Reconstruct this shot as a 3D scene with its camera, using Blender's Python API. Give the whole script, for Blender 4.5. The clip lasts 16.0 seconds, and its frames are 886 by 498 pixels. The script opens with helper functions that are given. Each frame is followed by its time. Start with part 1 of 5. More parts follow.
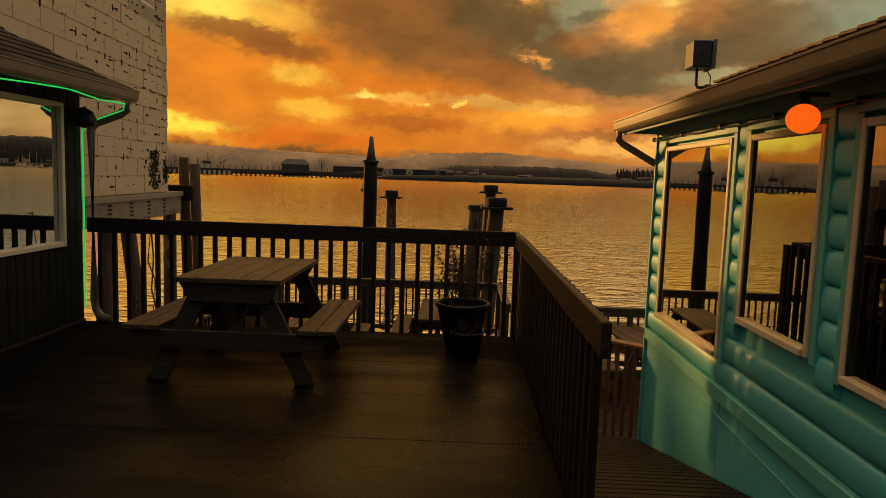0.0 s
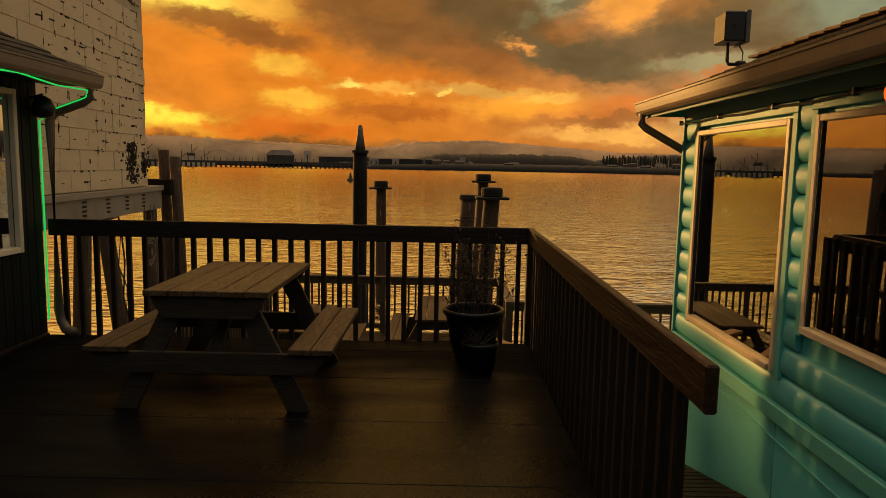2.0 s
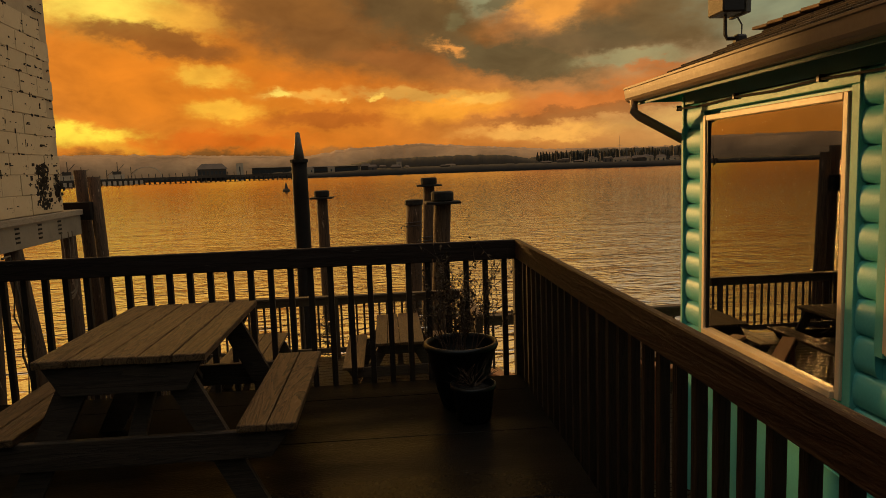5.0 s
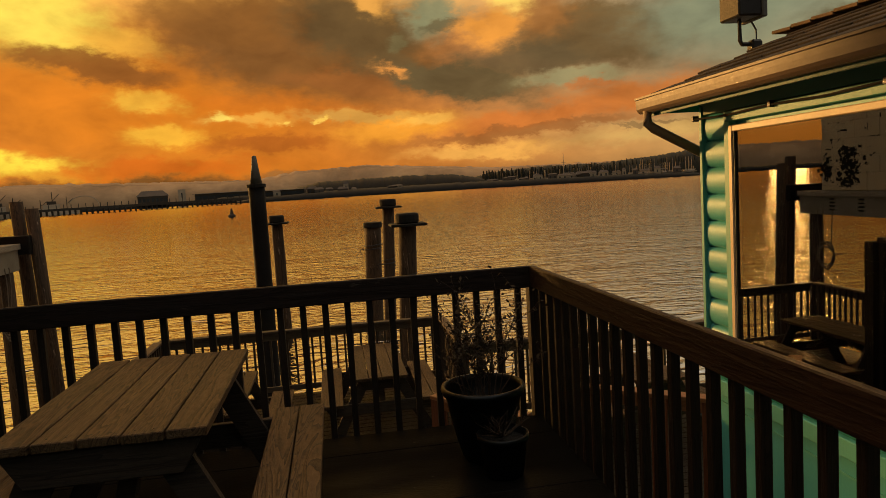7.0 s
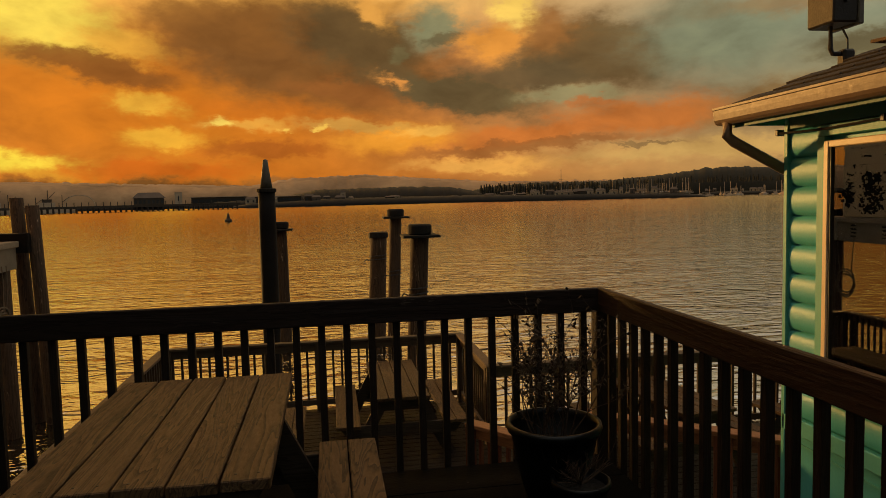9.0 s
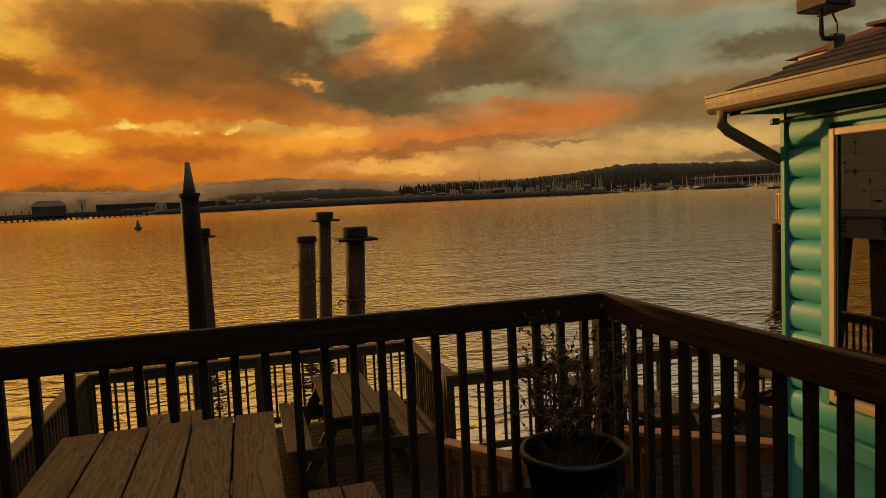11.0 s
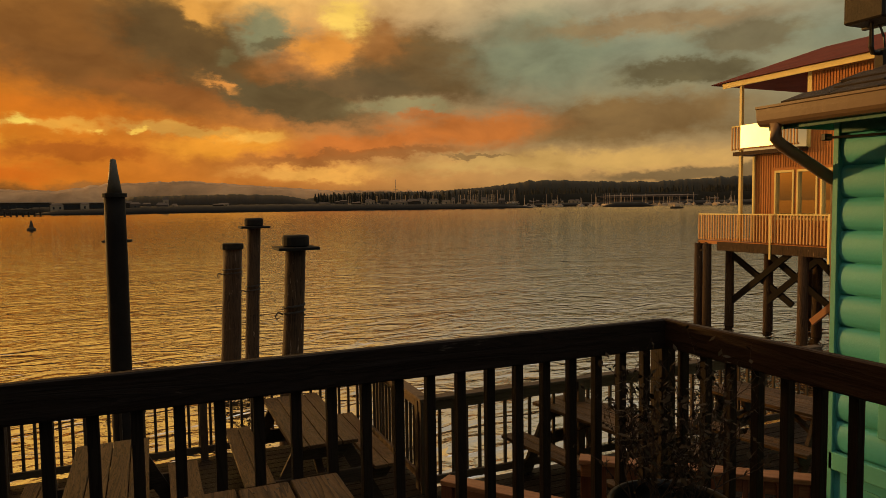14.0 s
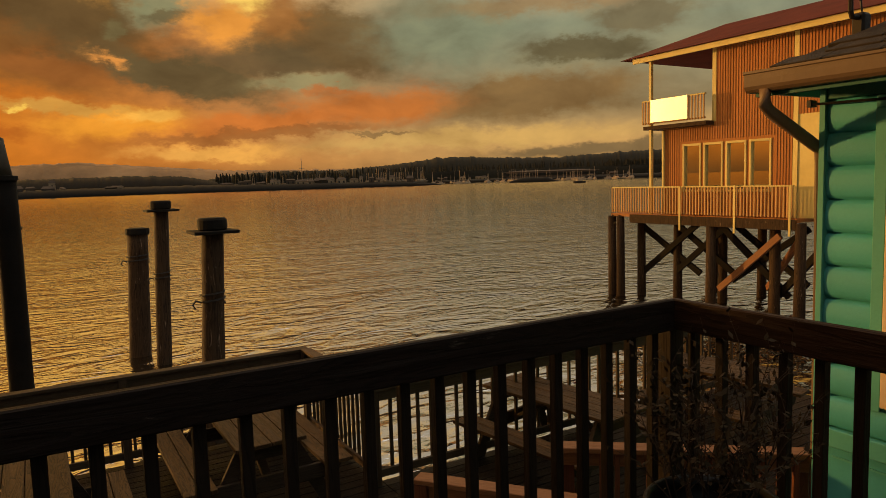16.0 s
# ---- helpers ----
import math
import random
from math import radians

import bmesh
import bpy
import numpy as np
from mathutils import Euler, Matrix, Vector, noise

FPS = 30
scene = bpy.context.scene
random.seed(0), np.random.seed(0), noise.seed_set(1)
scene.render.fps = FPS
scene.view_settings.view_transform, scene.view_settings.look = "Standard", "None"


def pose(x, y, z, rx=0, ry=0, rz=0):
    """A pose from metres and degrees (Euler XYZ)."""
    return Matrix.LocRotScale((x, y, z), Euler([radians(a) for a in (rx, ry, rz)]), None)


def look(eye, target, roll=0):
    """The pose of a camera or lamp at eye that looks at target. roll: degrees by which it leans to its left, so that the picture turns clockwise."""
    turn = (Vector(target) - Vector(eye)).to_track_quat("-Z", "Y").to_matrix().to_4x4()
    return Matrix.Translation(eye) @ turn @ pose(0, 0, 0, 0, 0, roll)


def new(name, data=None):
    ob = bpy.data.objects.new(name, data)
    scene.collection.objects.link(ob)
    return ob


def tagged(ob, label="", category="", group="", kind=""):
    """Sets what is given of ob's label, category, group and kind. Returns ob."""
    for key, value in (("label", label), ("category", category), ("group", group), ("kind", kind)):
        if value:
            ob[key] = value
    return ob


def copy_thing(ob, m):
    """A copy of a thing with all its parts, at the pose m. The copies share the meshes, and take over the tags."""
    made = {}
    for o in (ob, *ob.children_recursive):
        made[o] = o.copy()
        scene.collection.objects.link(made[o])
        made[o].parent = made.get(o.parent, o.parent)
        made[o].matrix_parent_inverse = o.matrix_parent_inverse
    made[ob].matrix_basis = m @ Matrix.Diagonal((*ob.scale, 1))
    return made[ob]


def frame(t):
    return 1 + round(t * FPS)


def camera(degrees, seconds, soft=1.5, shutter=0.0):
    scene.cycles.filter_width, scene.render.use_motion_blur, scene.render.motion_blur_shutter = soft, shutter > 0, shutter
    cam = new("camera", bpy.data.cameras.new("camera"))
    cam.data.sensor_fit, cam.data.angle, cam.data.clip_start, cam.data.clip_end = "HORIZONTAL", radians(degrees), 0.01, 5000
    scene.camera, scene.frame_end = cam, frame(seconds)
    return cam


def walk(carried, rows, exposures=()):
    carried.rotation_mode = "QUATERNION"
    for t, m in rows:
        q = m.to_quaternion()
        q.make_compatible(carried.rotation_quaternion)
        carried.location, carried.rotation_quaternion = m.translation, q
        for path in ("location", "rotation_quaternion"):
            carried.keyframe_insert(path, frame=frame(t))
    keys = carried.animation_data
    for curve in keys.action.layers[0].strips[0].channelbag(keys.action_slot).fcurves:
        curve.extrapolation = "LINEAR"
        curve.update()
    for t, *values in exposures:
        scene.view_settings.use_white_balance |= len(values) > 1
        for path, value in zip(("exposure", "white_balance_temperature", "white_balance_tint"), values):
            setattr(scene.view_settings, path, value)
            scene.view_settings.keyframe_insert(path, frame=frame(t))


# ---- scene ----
cam = camera(65.6, 16.0, 0.6)
PATH = [
    (0, (0.14, 0.503, 1.603), (0.093, 2.491, 1.393), 1.9),
    (0.5, (0.092, 0.699, 1.604), (0.084, 2.684, 1.361), 0.6),
    (1, (0.043, 0.864, 1.614), (0.059, 2.847, 1.359), -0.6),
    (1.5, (-0.004, 1.034, 1.618), (0.008, 3.022, 1.405), 0.4),
    (2, (-0.044, 1.211, 1.616), (-0.054, 3.197, 1.375), 1.1),
    (2.5, (-0.076, 1.36, 1.62), (-0.069, 3.343, 1.366), 0.2),
    (3, (-0.108, 1.518, 1.615), (-0.018, 3.502, 1.382), 0.4),
    (5.5, (-0.35, 2.358, 1.632), (-0.184, 4.337, 1.399), -2.2),
    (6, (-0.44, 2.503, 1.629), (-0.244, 4.479, 1.385), -2.3),
    (6.5, (-0.533, 2.659, 1.646), (-0.265, 4.629, 1.43), -3.3),
    (7, (-0.627, 2.785, 1.66), (-0.318, 4.752, 1.478), -3.5),
    (7.5, (-0.711, 2.927, 1.65), (-0.391, 4.895, 1.497), -3.3),
    (8, (-0.785, 3.078, 1.652), (-0.469, 5.049, 1.531), -3.2),
    (8.5, (-0.881, 3.182, 1.667), (-0.58, 5.153, 1.508), -2.7),
    (9, (-0.957, 3.322, 1.655), (-0.631, 5.29, 1.508), -1.4),
    (11.5, (-1.299, 4.033, 1.661), (-0.728, 5.943, 1.498), -2.9),
    (12, (-1.383, 4.162, 1.65), (-0.802, 6.066, 1.454), -2.2),
    (12.5, (-1.501, 4.264, 1.644), (-0.851, 6.146, 1.453), -1.8),
    (13, (-1.589, 4.39, 1.663), (-0.873, 6.249, 1.491), -3.2),
    (13.5, (-1.638, 4.526, 1.672), (-0.858, 6.361, 1.519), -1.3),
    (14, (-1.7, 4.652, 1.667), (-0.914, 6.487, 1.538), -0.8),
    (14.5, (-1.714, 4.789, 1.663), (-0.942, 6.629, 1.524), -2.3),
    (15, (-1.78, 4.931, 1.637), (-0.976, 6.75, 1.423), -0.5),
    (15.5, (-1.837, 5.056, 1.632), (-0.933, 6.828, 1.426), -0.6),
    (16, (-1.873, 5.188, 1.664), (-0.857, 6.9, 1.465), -1.8),
]
walk(cam, [(t, look(eye, target, roll)) for t, eye, target, roll in PATH],
     exposures=[(0, 0.38), (2.5, 0.42), (5.5, 0.28), (7.5, 0.24), (9, 0.12), (12.5, 0.18), (15, 0.1), (16, 0.16)])


# ---------- helpers of this scene ----------
def lin(r, g, b):
    f = lambda c: (c / 255 / 12.92) if c / 255 <= 0.04045 else ((c / 255 + 0.055) / 1.055) ** 2.4
    return (f(r), f(g), f(b), 1.0)


class Net:
    """Short hand for building node trees."""

    def __init__(self, tree):
        self.t = tree
        tree.nodes.clear()

    def n(self, kind):
        return self.t.nodes.new(kind)

    def smooth(self, v, lo, hi):
        node = self.n("ShaderNodeMapRange")
        node.interpolation_type = "SMOOTHSTEP"
        self.put(node.inputs[0], v)
        node.inputs[1].default_value, node.inputs[2].default_value = lo, hi
        return node.outputs[0]

    def put(self, sock, v):
        if isinstance(v, bpy.types.NodeSocket):
            self.t.links.new(v, sock)
        else:
            sock.default_value = v

    def m(self, op, a, b=0.0, c=0.0, clamp=False):
        node = self.n("ShaderNodeMath")
        node.operation, node.use_clamp = op, clamp
        for i, v in enumerate((a, b, c)):
            self.put(node.inputs[i], v)
        return node.outputs[0]

    def mix(self, f, a, b, blend="MIX"):
        node = self.n("ShaderNodeMix")
        node.data_type, node.blend_type, node.clamp_factor = "RGBA", blend, True
        self.put(node.inputs["Factor"], f)
        self.put(node.inputs[6], a)
        self.put(node.inputs[7], b)
        return node.outputs[2]

    def noise(self, vec, scale, detail=4.0, rough=0.55, dist=0.0):
        node = self.n("ShaderNodeTexNoise")
        self.put(node.inputs["Vector"], vec)
        for k, v in (("Scale", scale), ("Detail", detail), ("Roughness", rough), ("Distortion", dist)):
            node.inputs[k].default_value = v
        return node

    def ramp(self, f, stops):
        node = self.n("ShaderNodeValToRGB")
        el = node.color_ramp.elements
        while len(el) < len(stops):
            el.new(0.5)
        for e, (p, c) in zip(el, stops):
            e.position = p
            e.color = c if len(c) == 4 else (*c, 1)
        self.put(node.inputs[0], f)
        return node.outputs[0]

    def mapping(self, vec, scale=(1, 1, 1), rot=(0, 0, 0)):
        node = self.n("ShaderNodeMapping")
        self.put(node.inputs["Vector"], vec)
        node.inputs["Scale"].default_value = scale
        node.inputs["Rotation"].default_value = rot
        return node.outputs[0]


# ---------- world: sunset sky with broken cloud ----------
SUN_AZ, SUN_EL = -36.0, 5.0
world = bpy.data.worlds.new("sunset_sky")
scene.world = world
world.use_nodes = True
W = Net(world.node_tree)
direction = W.n("ShaderNodeTexCoord").outputs["Generated"]
sep = W.n("ShaderNodeSeparateXYZ")
W.put(sep.inputs[0], direction)
DEG = 180 / math.pi
az0 = W.m("MULTIPLY", W.m("ARCTAN2", sep.outputs[0], sep.outputs[1]), DEG)
el0 = W.m("MULTIPLY", W.m("ARCSINE", sep.outputs[2]), DEG)
comb = W.n("ShaderNodeCombineXYZ")
W.put(comb.inputs[0], W.m("MULTIPLY", az0, 0.55))
W.put(comb.inputs[1], el0)
plane = comb.outputs[0]
warp_a = W.noise(plane, 0.30, 5, 0.6)
warp_b = W.noise(plane, 0.85, 7, 0.62)
warp_c = W.noise(plane, 2.6, 5, 0.6)
sa, sb, sc = W.n("ShaderNodeSeparateColor"), W.n("ShaderNodeSeparateColor"), W.n("ShaderNodeSeparateColor")
for split, warp in ((sa, warp_a), (sb, warp_b), (sc, warp_c)):
    W.put(split.inputs[0], warp.outputs["Color"])


def warped(base, channel, a, b, c):
    """A bearing or height pushed about by three sizes of billow."""
    for split, k in ((sa, a), (sb, b), (sc, c)):
        base = W.m("ADD", base, W.m("MULTIPLY", W.m("SUBTRACT", split.outputs[channel], 0.5), k))
    return base


az = warped(az0, 0, 6.0, 3.2, 1.0)
el = warped(el0, 1, 2.4, 1.8, 0.6)


def blob(a, e, wa, we, tilt=0.0):
    """Soft patch of cloud round a bearing and a height, in degrees."""
    da = W.m("SUBTRACT", az, a)
    de = W.m("SUBTRACT", W.m("SUBTRACT", el, e), W.m("MULTIPLY", da, tilt))
    u, v = W.m("DIVIDE", da, wa), W.m("DIVIDE", de, we)
    q = W.m("ADD", W.m("MULTIPLY", u, u), W.m("MULTIPLY", v, v))
    return W.m("POWER", 2.718, W.m("MULTIPLY", q, -1.0))


# height gradient towards the sunset, and away from it
west = W.ramp(W.m("DIVIDE", el0, 40.0), [(0.0, lin(118, 72, 30)), (0.05, lin(200, 112, 30)), (0.10, lin(206, 118, 34)),
                                       (0.30, lin(202, 114, 36)), (0.48, (1.45, 0.80, 0.15)), (0.78, (1.25, 0.64, 0.11)), (1.0, (0.95, 0.46, 0.09))])
north = W.ramp(W.m("DIVIDE", el0, 40.0), [(0.0, lin(150, 112, 66)), (0.07, lin(196, 150, 88)), (0.14, lin(150, 128, 88)),
                                        (0.30, lin(136, 138, 110)), (0.48, (0.62, 0.47, 0.27)), (0.78, (0.66, 0.54, 0.36)), (1.0, (0.60, 0.50, 0.36))])
east = W.ramp(W.m("DIVIDE", el0, 40.0), [(0.0, lin(110, 100, 88)), (0.2, lin(130, 134, 130)), (1.0, lin(140, 150, 152))])
turn = W.m("ABSOLUTE", W.m("ADD", az0, 30.0))
sky = W.mix(W.smooth(turn, 80.0, 130.0), W.mix(W.smooth(turn, 26.0, 68.0), west, north), east)
# clouds: bearing, height, half widths, tilt, colour, cover
CLOUDS = [
    (-15, 8.0, 14, 5.0, -0.05, (214, 120, 24), 0.9),
    (-20.5, 13.4, 5.4, 2.8, -0.15, (252, 216, 84), 1.0),
    (-14.5, 11.9, 4.0, 1.0, -0.05, (238, 172, 60), 0.75),
    (-17, 10.2, 5.6, 1.0, -0.12, (140, 82, 30), 0.9),
    (-13.4, 7.8, 2.4, 0.8, -0.15, (242, 184, 60), 0.85),
    (-12.2, 4.9, 2.6, 0.8, 0.0, (242, 178, 54), 0.85),
    (-5, 7.3, 8, 0.8, -0.08, (210, 112, 24), 0.7),
    (-0.5, 11.6, 11.5, 4.2, -0.12, (124, 80, 36), 0.95),
    (-8, 13.6, 5.0, 1.8, -0.1, (134, 84, 34), 0.7),
    (3.2, 12.8, 5.0, 2.6, -0.2, (100, 76, 42), 0.9),
    (2.5, 8.8, 5.5, 1.0, -0.10, (158, 92, 38), 0.6),
    (22, 11.3, 7.5, 2.6, -0.1, (112, 86, 50), 1.0),
    (17, 9.8, 5.0, 1.5, -0.05, (100, 80, 50), 0.9),
    (9.3, 13.7, 2.5, 1.8, 0.0, (130, 132, 96), 0.9),
    (6.2, 11.6, 1.0, 0.7, 0.0, (122, 112, 72), 0.5),
    (10.2, 12.9, 1.6, 0.6, 0.0, (104, 88, 56), 0.8),
    (11, 8.5, 6.5, 1.4, -0.2, (100, 82, 50), 0.95),
    (18, 13.2, 3.2, 1.6, 0.0, (164, 106, 50), 0.8),
    (13.6, 12.6, 2.4, 1.7, 0.2, (230, 150, 60), 1.0),
    (16.0, 15.0, 2.0, 1.3, 0.1, (252, 206, 96), 1.0),
    (4.2, 14.9, 1.7, 1.3, -0.5, (230, 162, 72), 0.95),
    (5.6, 9.7, 1.6, 0.4, -0.25, (226, 146, 66), 0.9),
    (20, 7.9, 4.5, 0.75, 0.02, (152, 140, 96), 0.9),
    (21.6, 7.3, 2.3, 0.3, 0.0, (184, 112, 58), 0.85),
    (31, 12.0, 6, 3.4, 0.0, (128, 132, 102), 0.85),
    (42.4, 9.9, 4.8, 0.8, -0.02, (104, 92, 62), 0.95),
    (40, 13.6, 10, 0.9, 0.02, (150, 112, 66), 0.65),
    (47, 12.0, 4, 1.2, 0.0, (118, 102, 70), 0.8),
    (38, 6.6, 9, 1.7, 0.06, (130, 99, 58), 0.95),
    (26, 6.2, 6.5, 1.5, 0.05, (188, 108, 46), 0.95),
    (16, 4.9, 8, 1.0, 0.07, (204, 114, 46), 0.9),
    (5.7, 5.0, 5.5, 1.2, 0.06, (240, 154, 46), 0.95),
    (8.0, 5.6, 2.6, 0.5, 0.10, (250, 186, 80), 0.7),
    (16, 4.0, 9, 0.45, 0.06, (150, 90, 42), 0.7),
    (-4.4, 4.2, 5, 0.7, 0.0, (176, 92, 26), 0.85),
    (2.5, 6.1, 5, 0.4, -0.05, (208, 152, 66), 0.8),
    (-6.5, 6.2, 3.5, 0.5, 0.0, (230, 164, 64), 0.8),
    (-8.2, 6.3, 0.9, 0.5, 0.0, (252, 210, 92), 1.0),
    (-3.6, 5.9, 0.5, 0.25, 0.0, (250, 198, 82), 0.9),
    (0.0, 5.9, 0.6, 0.25, 0.0, (250, 198, 82), 0.9),
    (33, 3.4, 14, 0.8, 0.03, (206, 162, 90), 0.85),
    (12.5, 2.7, 6, 0.6, 0.0, (238, 170, 78), 0.85),
    (25.5, 3.9, 2.5, 0.15, 0.0, (130, 100, 60), 0.7),
    (-22.3, 3.3, 4.4, 0.9, -0.12, (254, 218, 66), 1.0),
    (-14, 2.7, 9, 0.7, 0.0, (204, 98, 20), 0.85),
    (-16, 0.9, 13, 1.1, 0.0, (108, 68, 30), 0.95),
    (0, 1.0, 8, 0.8, 0.0, (150, 98, 48), 0.85),
    (44, 2.2, 9, 0.6, 0.02, (116, 94, 62), 0.85),
]
for a, e, wa, we, tilt, c, k in CLOUDS:
    sky = W.mix(W.m("MULTIPLY", W.smooth(blob(a, e, wa, we, tilt), *((0.08, 0.64) if sum(c) < 300 else (0.05, 0.85))), k), sky, lin(*c))
# cloud overhead and all round, with lit and shaded billows
billow = W.noise(direction, 3.2, 7, 0.6, 0.4)
cover = W.m("MULTIPLY", W.smooth(el0, 40.0, 52.0), W.ramp(billow.outputs[0], [(0.42, (0, 0, 0)), (0.6, (1, 1, 1))]))
sky = W.mix(W.m("MULTIPLY", cover, 0.6), sky, lin(150, 112, 74))
fine = W.noise(plane, 0.42, 6, 0.55, 0.3)
shade = W.ramp(fine.outputs[0], [(0.30, (0.72, 0.70, 0.68)), (0.5, (0.90, 0.90, 0.90)), (0.70, (1.06, 1.05, 1.01))])
sky = W.mix(1.0, sky, shade, "MULTIPLY")
# thin bright cloud overhead, which gives the place most of its light
overhead = W.mix(W.smooth(el0, 46.0, 68.0), (0, 0, 0, 1), (0.56, 0.54, 0.50, 1))
sky = W.mix(1.0, sky, overhead, "ADD")
clear = W.n("ShaderNodeTexSky")
clear.sky_type, clear.sun_disc, clear.sun_elevation, clear.sun_rotation = "NISHITA", False, radians(SUN_EL), radians(SUN_AZ)
clear_low = W.mix(1.0, clear.outputs[0], (0.001, 0.001, 0.001, 1), "MULTIPLY")
sky = W.mix(1.0, sky, clear_low, "ADD")
bg = W.n("ShaderNodeBackground")
W.put(bg.inputs[0], sky)
bg.inputs[1].default_value = 1.0
W.put(W.n("ShaderNodeOutputWorld").inputs[0], bg.outputs[0])

sun = new("sun", bpy.data.lights.new("sun", "SUN"))
sun.data.energy, sun.data.angle, sun.data.color = 2.6, radians(2.6), (1.0, 0.50, 0.13)
sun_dir = Vector((math.sin(radians(SUN_AZ)) * math.cos(radians(SUN_EL)), math.cos(radians(SUN_AZ)) * math.cos(radians(SUN_EL)), math.sin(radians(SUN_EL))))
sun.matrix_world = look((0, 0, 30), Vector((0, 0, 30)) - sun_dir)


# ---------- materials ----------
def material(name, rough=0.6, metal=0.0):
    m = bpy.data.materials.new(name)
    m.use_nodes = True
    net = Net(m.node_tree)
    bsdf = net.n("ShaderNodeBsdfPrincipled")
    net.put(net.n("ShaderNodeOutputMaterial").inputs[0], bsdf.outputs[0])
    bsdf.inputs["Roughness"].default_value, bsdf.inputs["Metallic"].default_value = rough, metal
    return m, net, bsdf


def bumped(net, bsdf, height, strength, dist=0.01):
    b = net.n("ShaderNodeBump")
    b.inputs["Strength"].default_value, b.inputs["Distance"].default_value = strength, dist
    net.put(b.inputs["Height"], height)
    net.put(bsdf.inputs["Normal"], b.outputs[0])


def surface(name, c1, c2, scale=4.0, fine=40.0, rough=0.6, bump=0.2, metal=0.0, stain=None, spec=0.3, vary=0.3):
    """Painted or plain stuff: blotches at one scale, grain at another, a little difference from piece to piece."""
    m, net, bsdf = material(name, rough, metal)
    v = net.n("ShaderNodeTexCoord").outputs["Object"]
    big, small = net.noise(v, scale, 5, 0.6, 0.3), net.noise(v, fine, 4, 0.6)
    col = net.mix(net.ramp(big.outputs[0], [(0.3, (0, 0, 0)), (0.7, (1, 1, 1))]), (*c1, 1), (*c2, 1))
    col = net.mix(net.m("MULTIPLY", small.outputs[0], 0.35), col, (c1[0] * 0.55, c1[1] * 0.55, c1[2] * 0.55, 1))
    if stain:
        s = net.noise(v, stain[1], 6, 0.7, 0.6)
        col = net.mix(net.ramp(s.outputs[0], [(stain[2], (0, 0, 0)), (stain[2] + 0.06, (1, 1, 1))]), col, (*stain[0], 1))
    rnd = net.n("ShaderNodeObjectInfo").outputs["Random"]
    hsv = net.n("ShaderNodeHueSaturation")
    net.put(hsv.inputs["Value"], net.m("MULTIPLY_ADD", rnd, vary, 1.0 - vary / 2))
    net.put(hsv.inputs["Color"], col)
    net.put(bsdf.inputs["Base Color"], hsv.outputs[0])
    net.put(bsdf.inputs["Roughness"], net.m("MULTIPLY_ADD", small.outputs[0], 0.25, rough - 0.12))
    bsdf.inputs["Specular IOR Level"].default_value = spec
    bumped(net, bsdf, net.m("ADD", small.outputs[0], big.outputs[0]), bump)
    return m


def timber(name, c1, c2, axis, rough=0.6, bump=0.5, worn=None, rings=9.0, spec=0.15, across=12.0):
    """Wood with grain along the axis 0, 1 or 2, and paint or weather worn off in streaks."""
    m, net, bsdf = material(name, rough)
    v = net.n("ShaderNodeTexCoord").outputs["Object"]
    rnd = net.n("ShaderNodeObjectInfo").outputs["Random"]
    shift = net.n("ShaderNodeVectorMath")
    shift.operation = "ADD"
    net.put(shift.inputs[0], v)
    cx = net.n("ShaderNodeCombineXYZ")
    for i in range(3):
        net.put(cx.inputs[i], net.m("MULTIPLY", rnd, 37.0 + 11 * i))
    net.put(shift.inputs[1], cx.outputs[0])
    s = [across, across, across]
    s[axis] = 0.075 * across
    g = net.mapping(shift.outputs[0], tuple(s))
    ring = net.noise(g, 1.0, 3, 0.5, 1.2)
    lines = net.m("FRACT", net.m("MULTIPLY", ring.outputs[0], rings))
    lines = net.m("POWER", lines, 1.6)
    s = [12.0, 12.0, 12.0]
    s[axis] = 2.5
    f = net.noise(net.mapping(shift.outputs[0], tuple(x * 7 for x in s)), 1.0, 4, 0.65)
    big = net.noise(shift.outputs[0], 2.2, 4, 0.6)
    col = net.mix(net.m("MULTIPLY_ADD", lines, 0.85, net.m("MULTIPLY_ADD", f.outputs[0], 0.6, -0.15), True), (*c1, 1), (*c2, 1))
    col = net.mix(net.m("MULTIPLY", big.outputs[0], 0.5), col, (c1[0] * 0.6, c1[1] * 0.58, c1[2] * 0.56, 1))
    if worn:
        s[axis] = 2.0
        w = net.noise(net.mapping(shift.outputs[0], tuple(s)), 1.1, 7, 0.72, 0.4)
        col = net.mix(net.ramp(w.outputs[0], [(worn[1], (0, 0, 0)), (worn[1] + 0.05, (1, 1, 1))]), col, (*worn[0], 1))
    hsv = net.n("ShaderNodeHueSaturation")
    net.put(hsv.inputs["Value"], net.m("MULTIPLY_ADD", rnd, 0.4, 0.8))
    net.put(hsv.inputs["Color"], col)
    net.put(bsdf.inputs["Base Color"], hsv.outputs[0])
    net.put(bsdf.inputs["Roughness"], net.m("MULTIPLY_ADD", f.outputs[0], 0.3, rough - 0.15))
    bsdf.inputs["Specular IOR Level"].default_value = spec
    bumped(net, bsdf, net.m("ADD", net.m("MULTIPLY", lines, 0.6), f.outputs[0]), bump, 0.004)
    return m


def glow(name, c, strength):
    m, net, bsdf = material(name, 0.5)
    bsdf.inputs["Base Color"].default_value = (*c, 1)
    bsdf.inputs["Emission Color"].default_value = (*c, 1)
    bsdf.inputs["Emission Strength"].default_value = strength
    return m


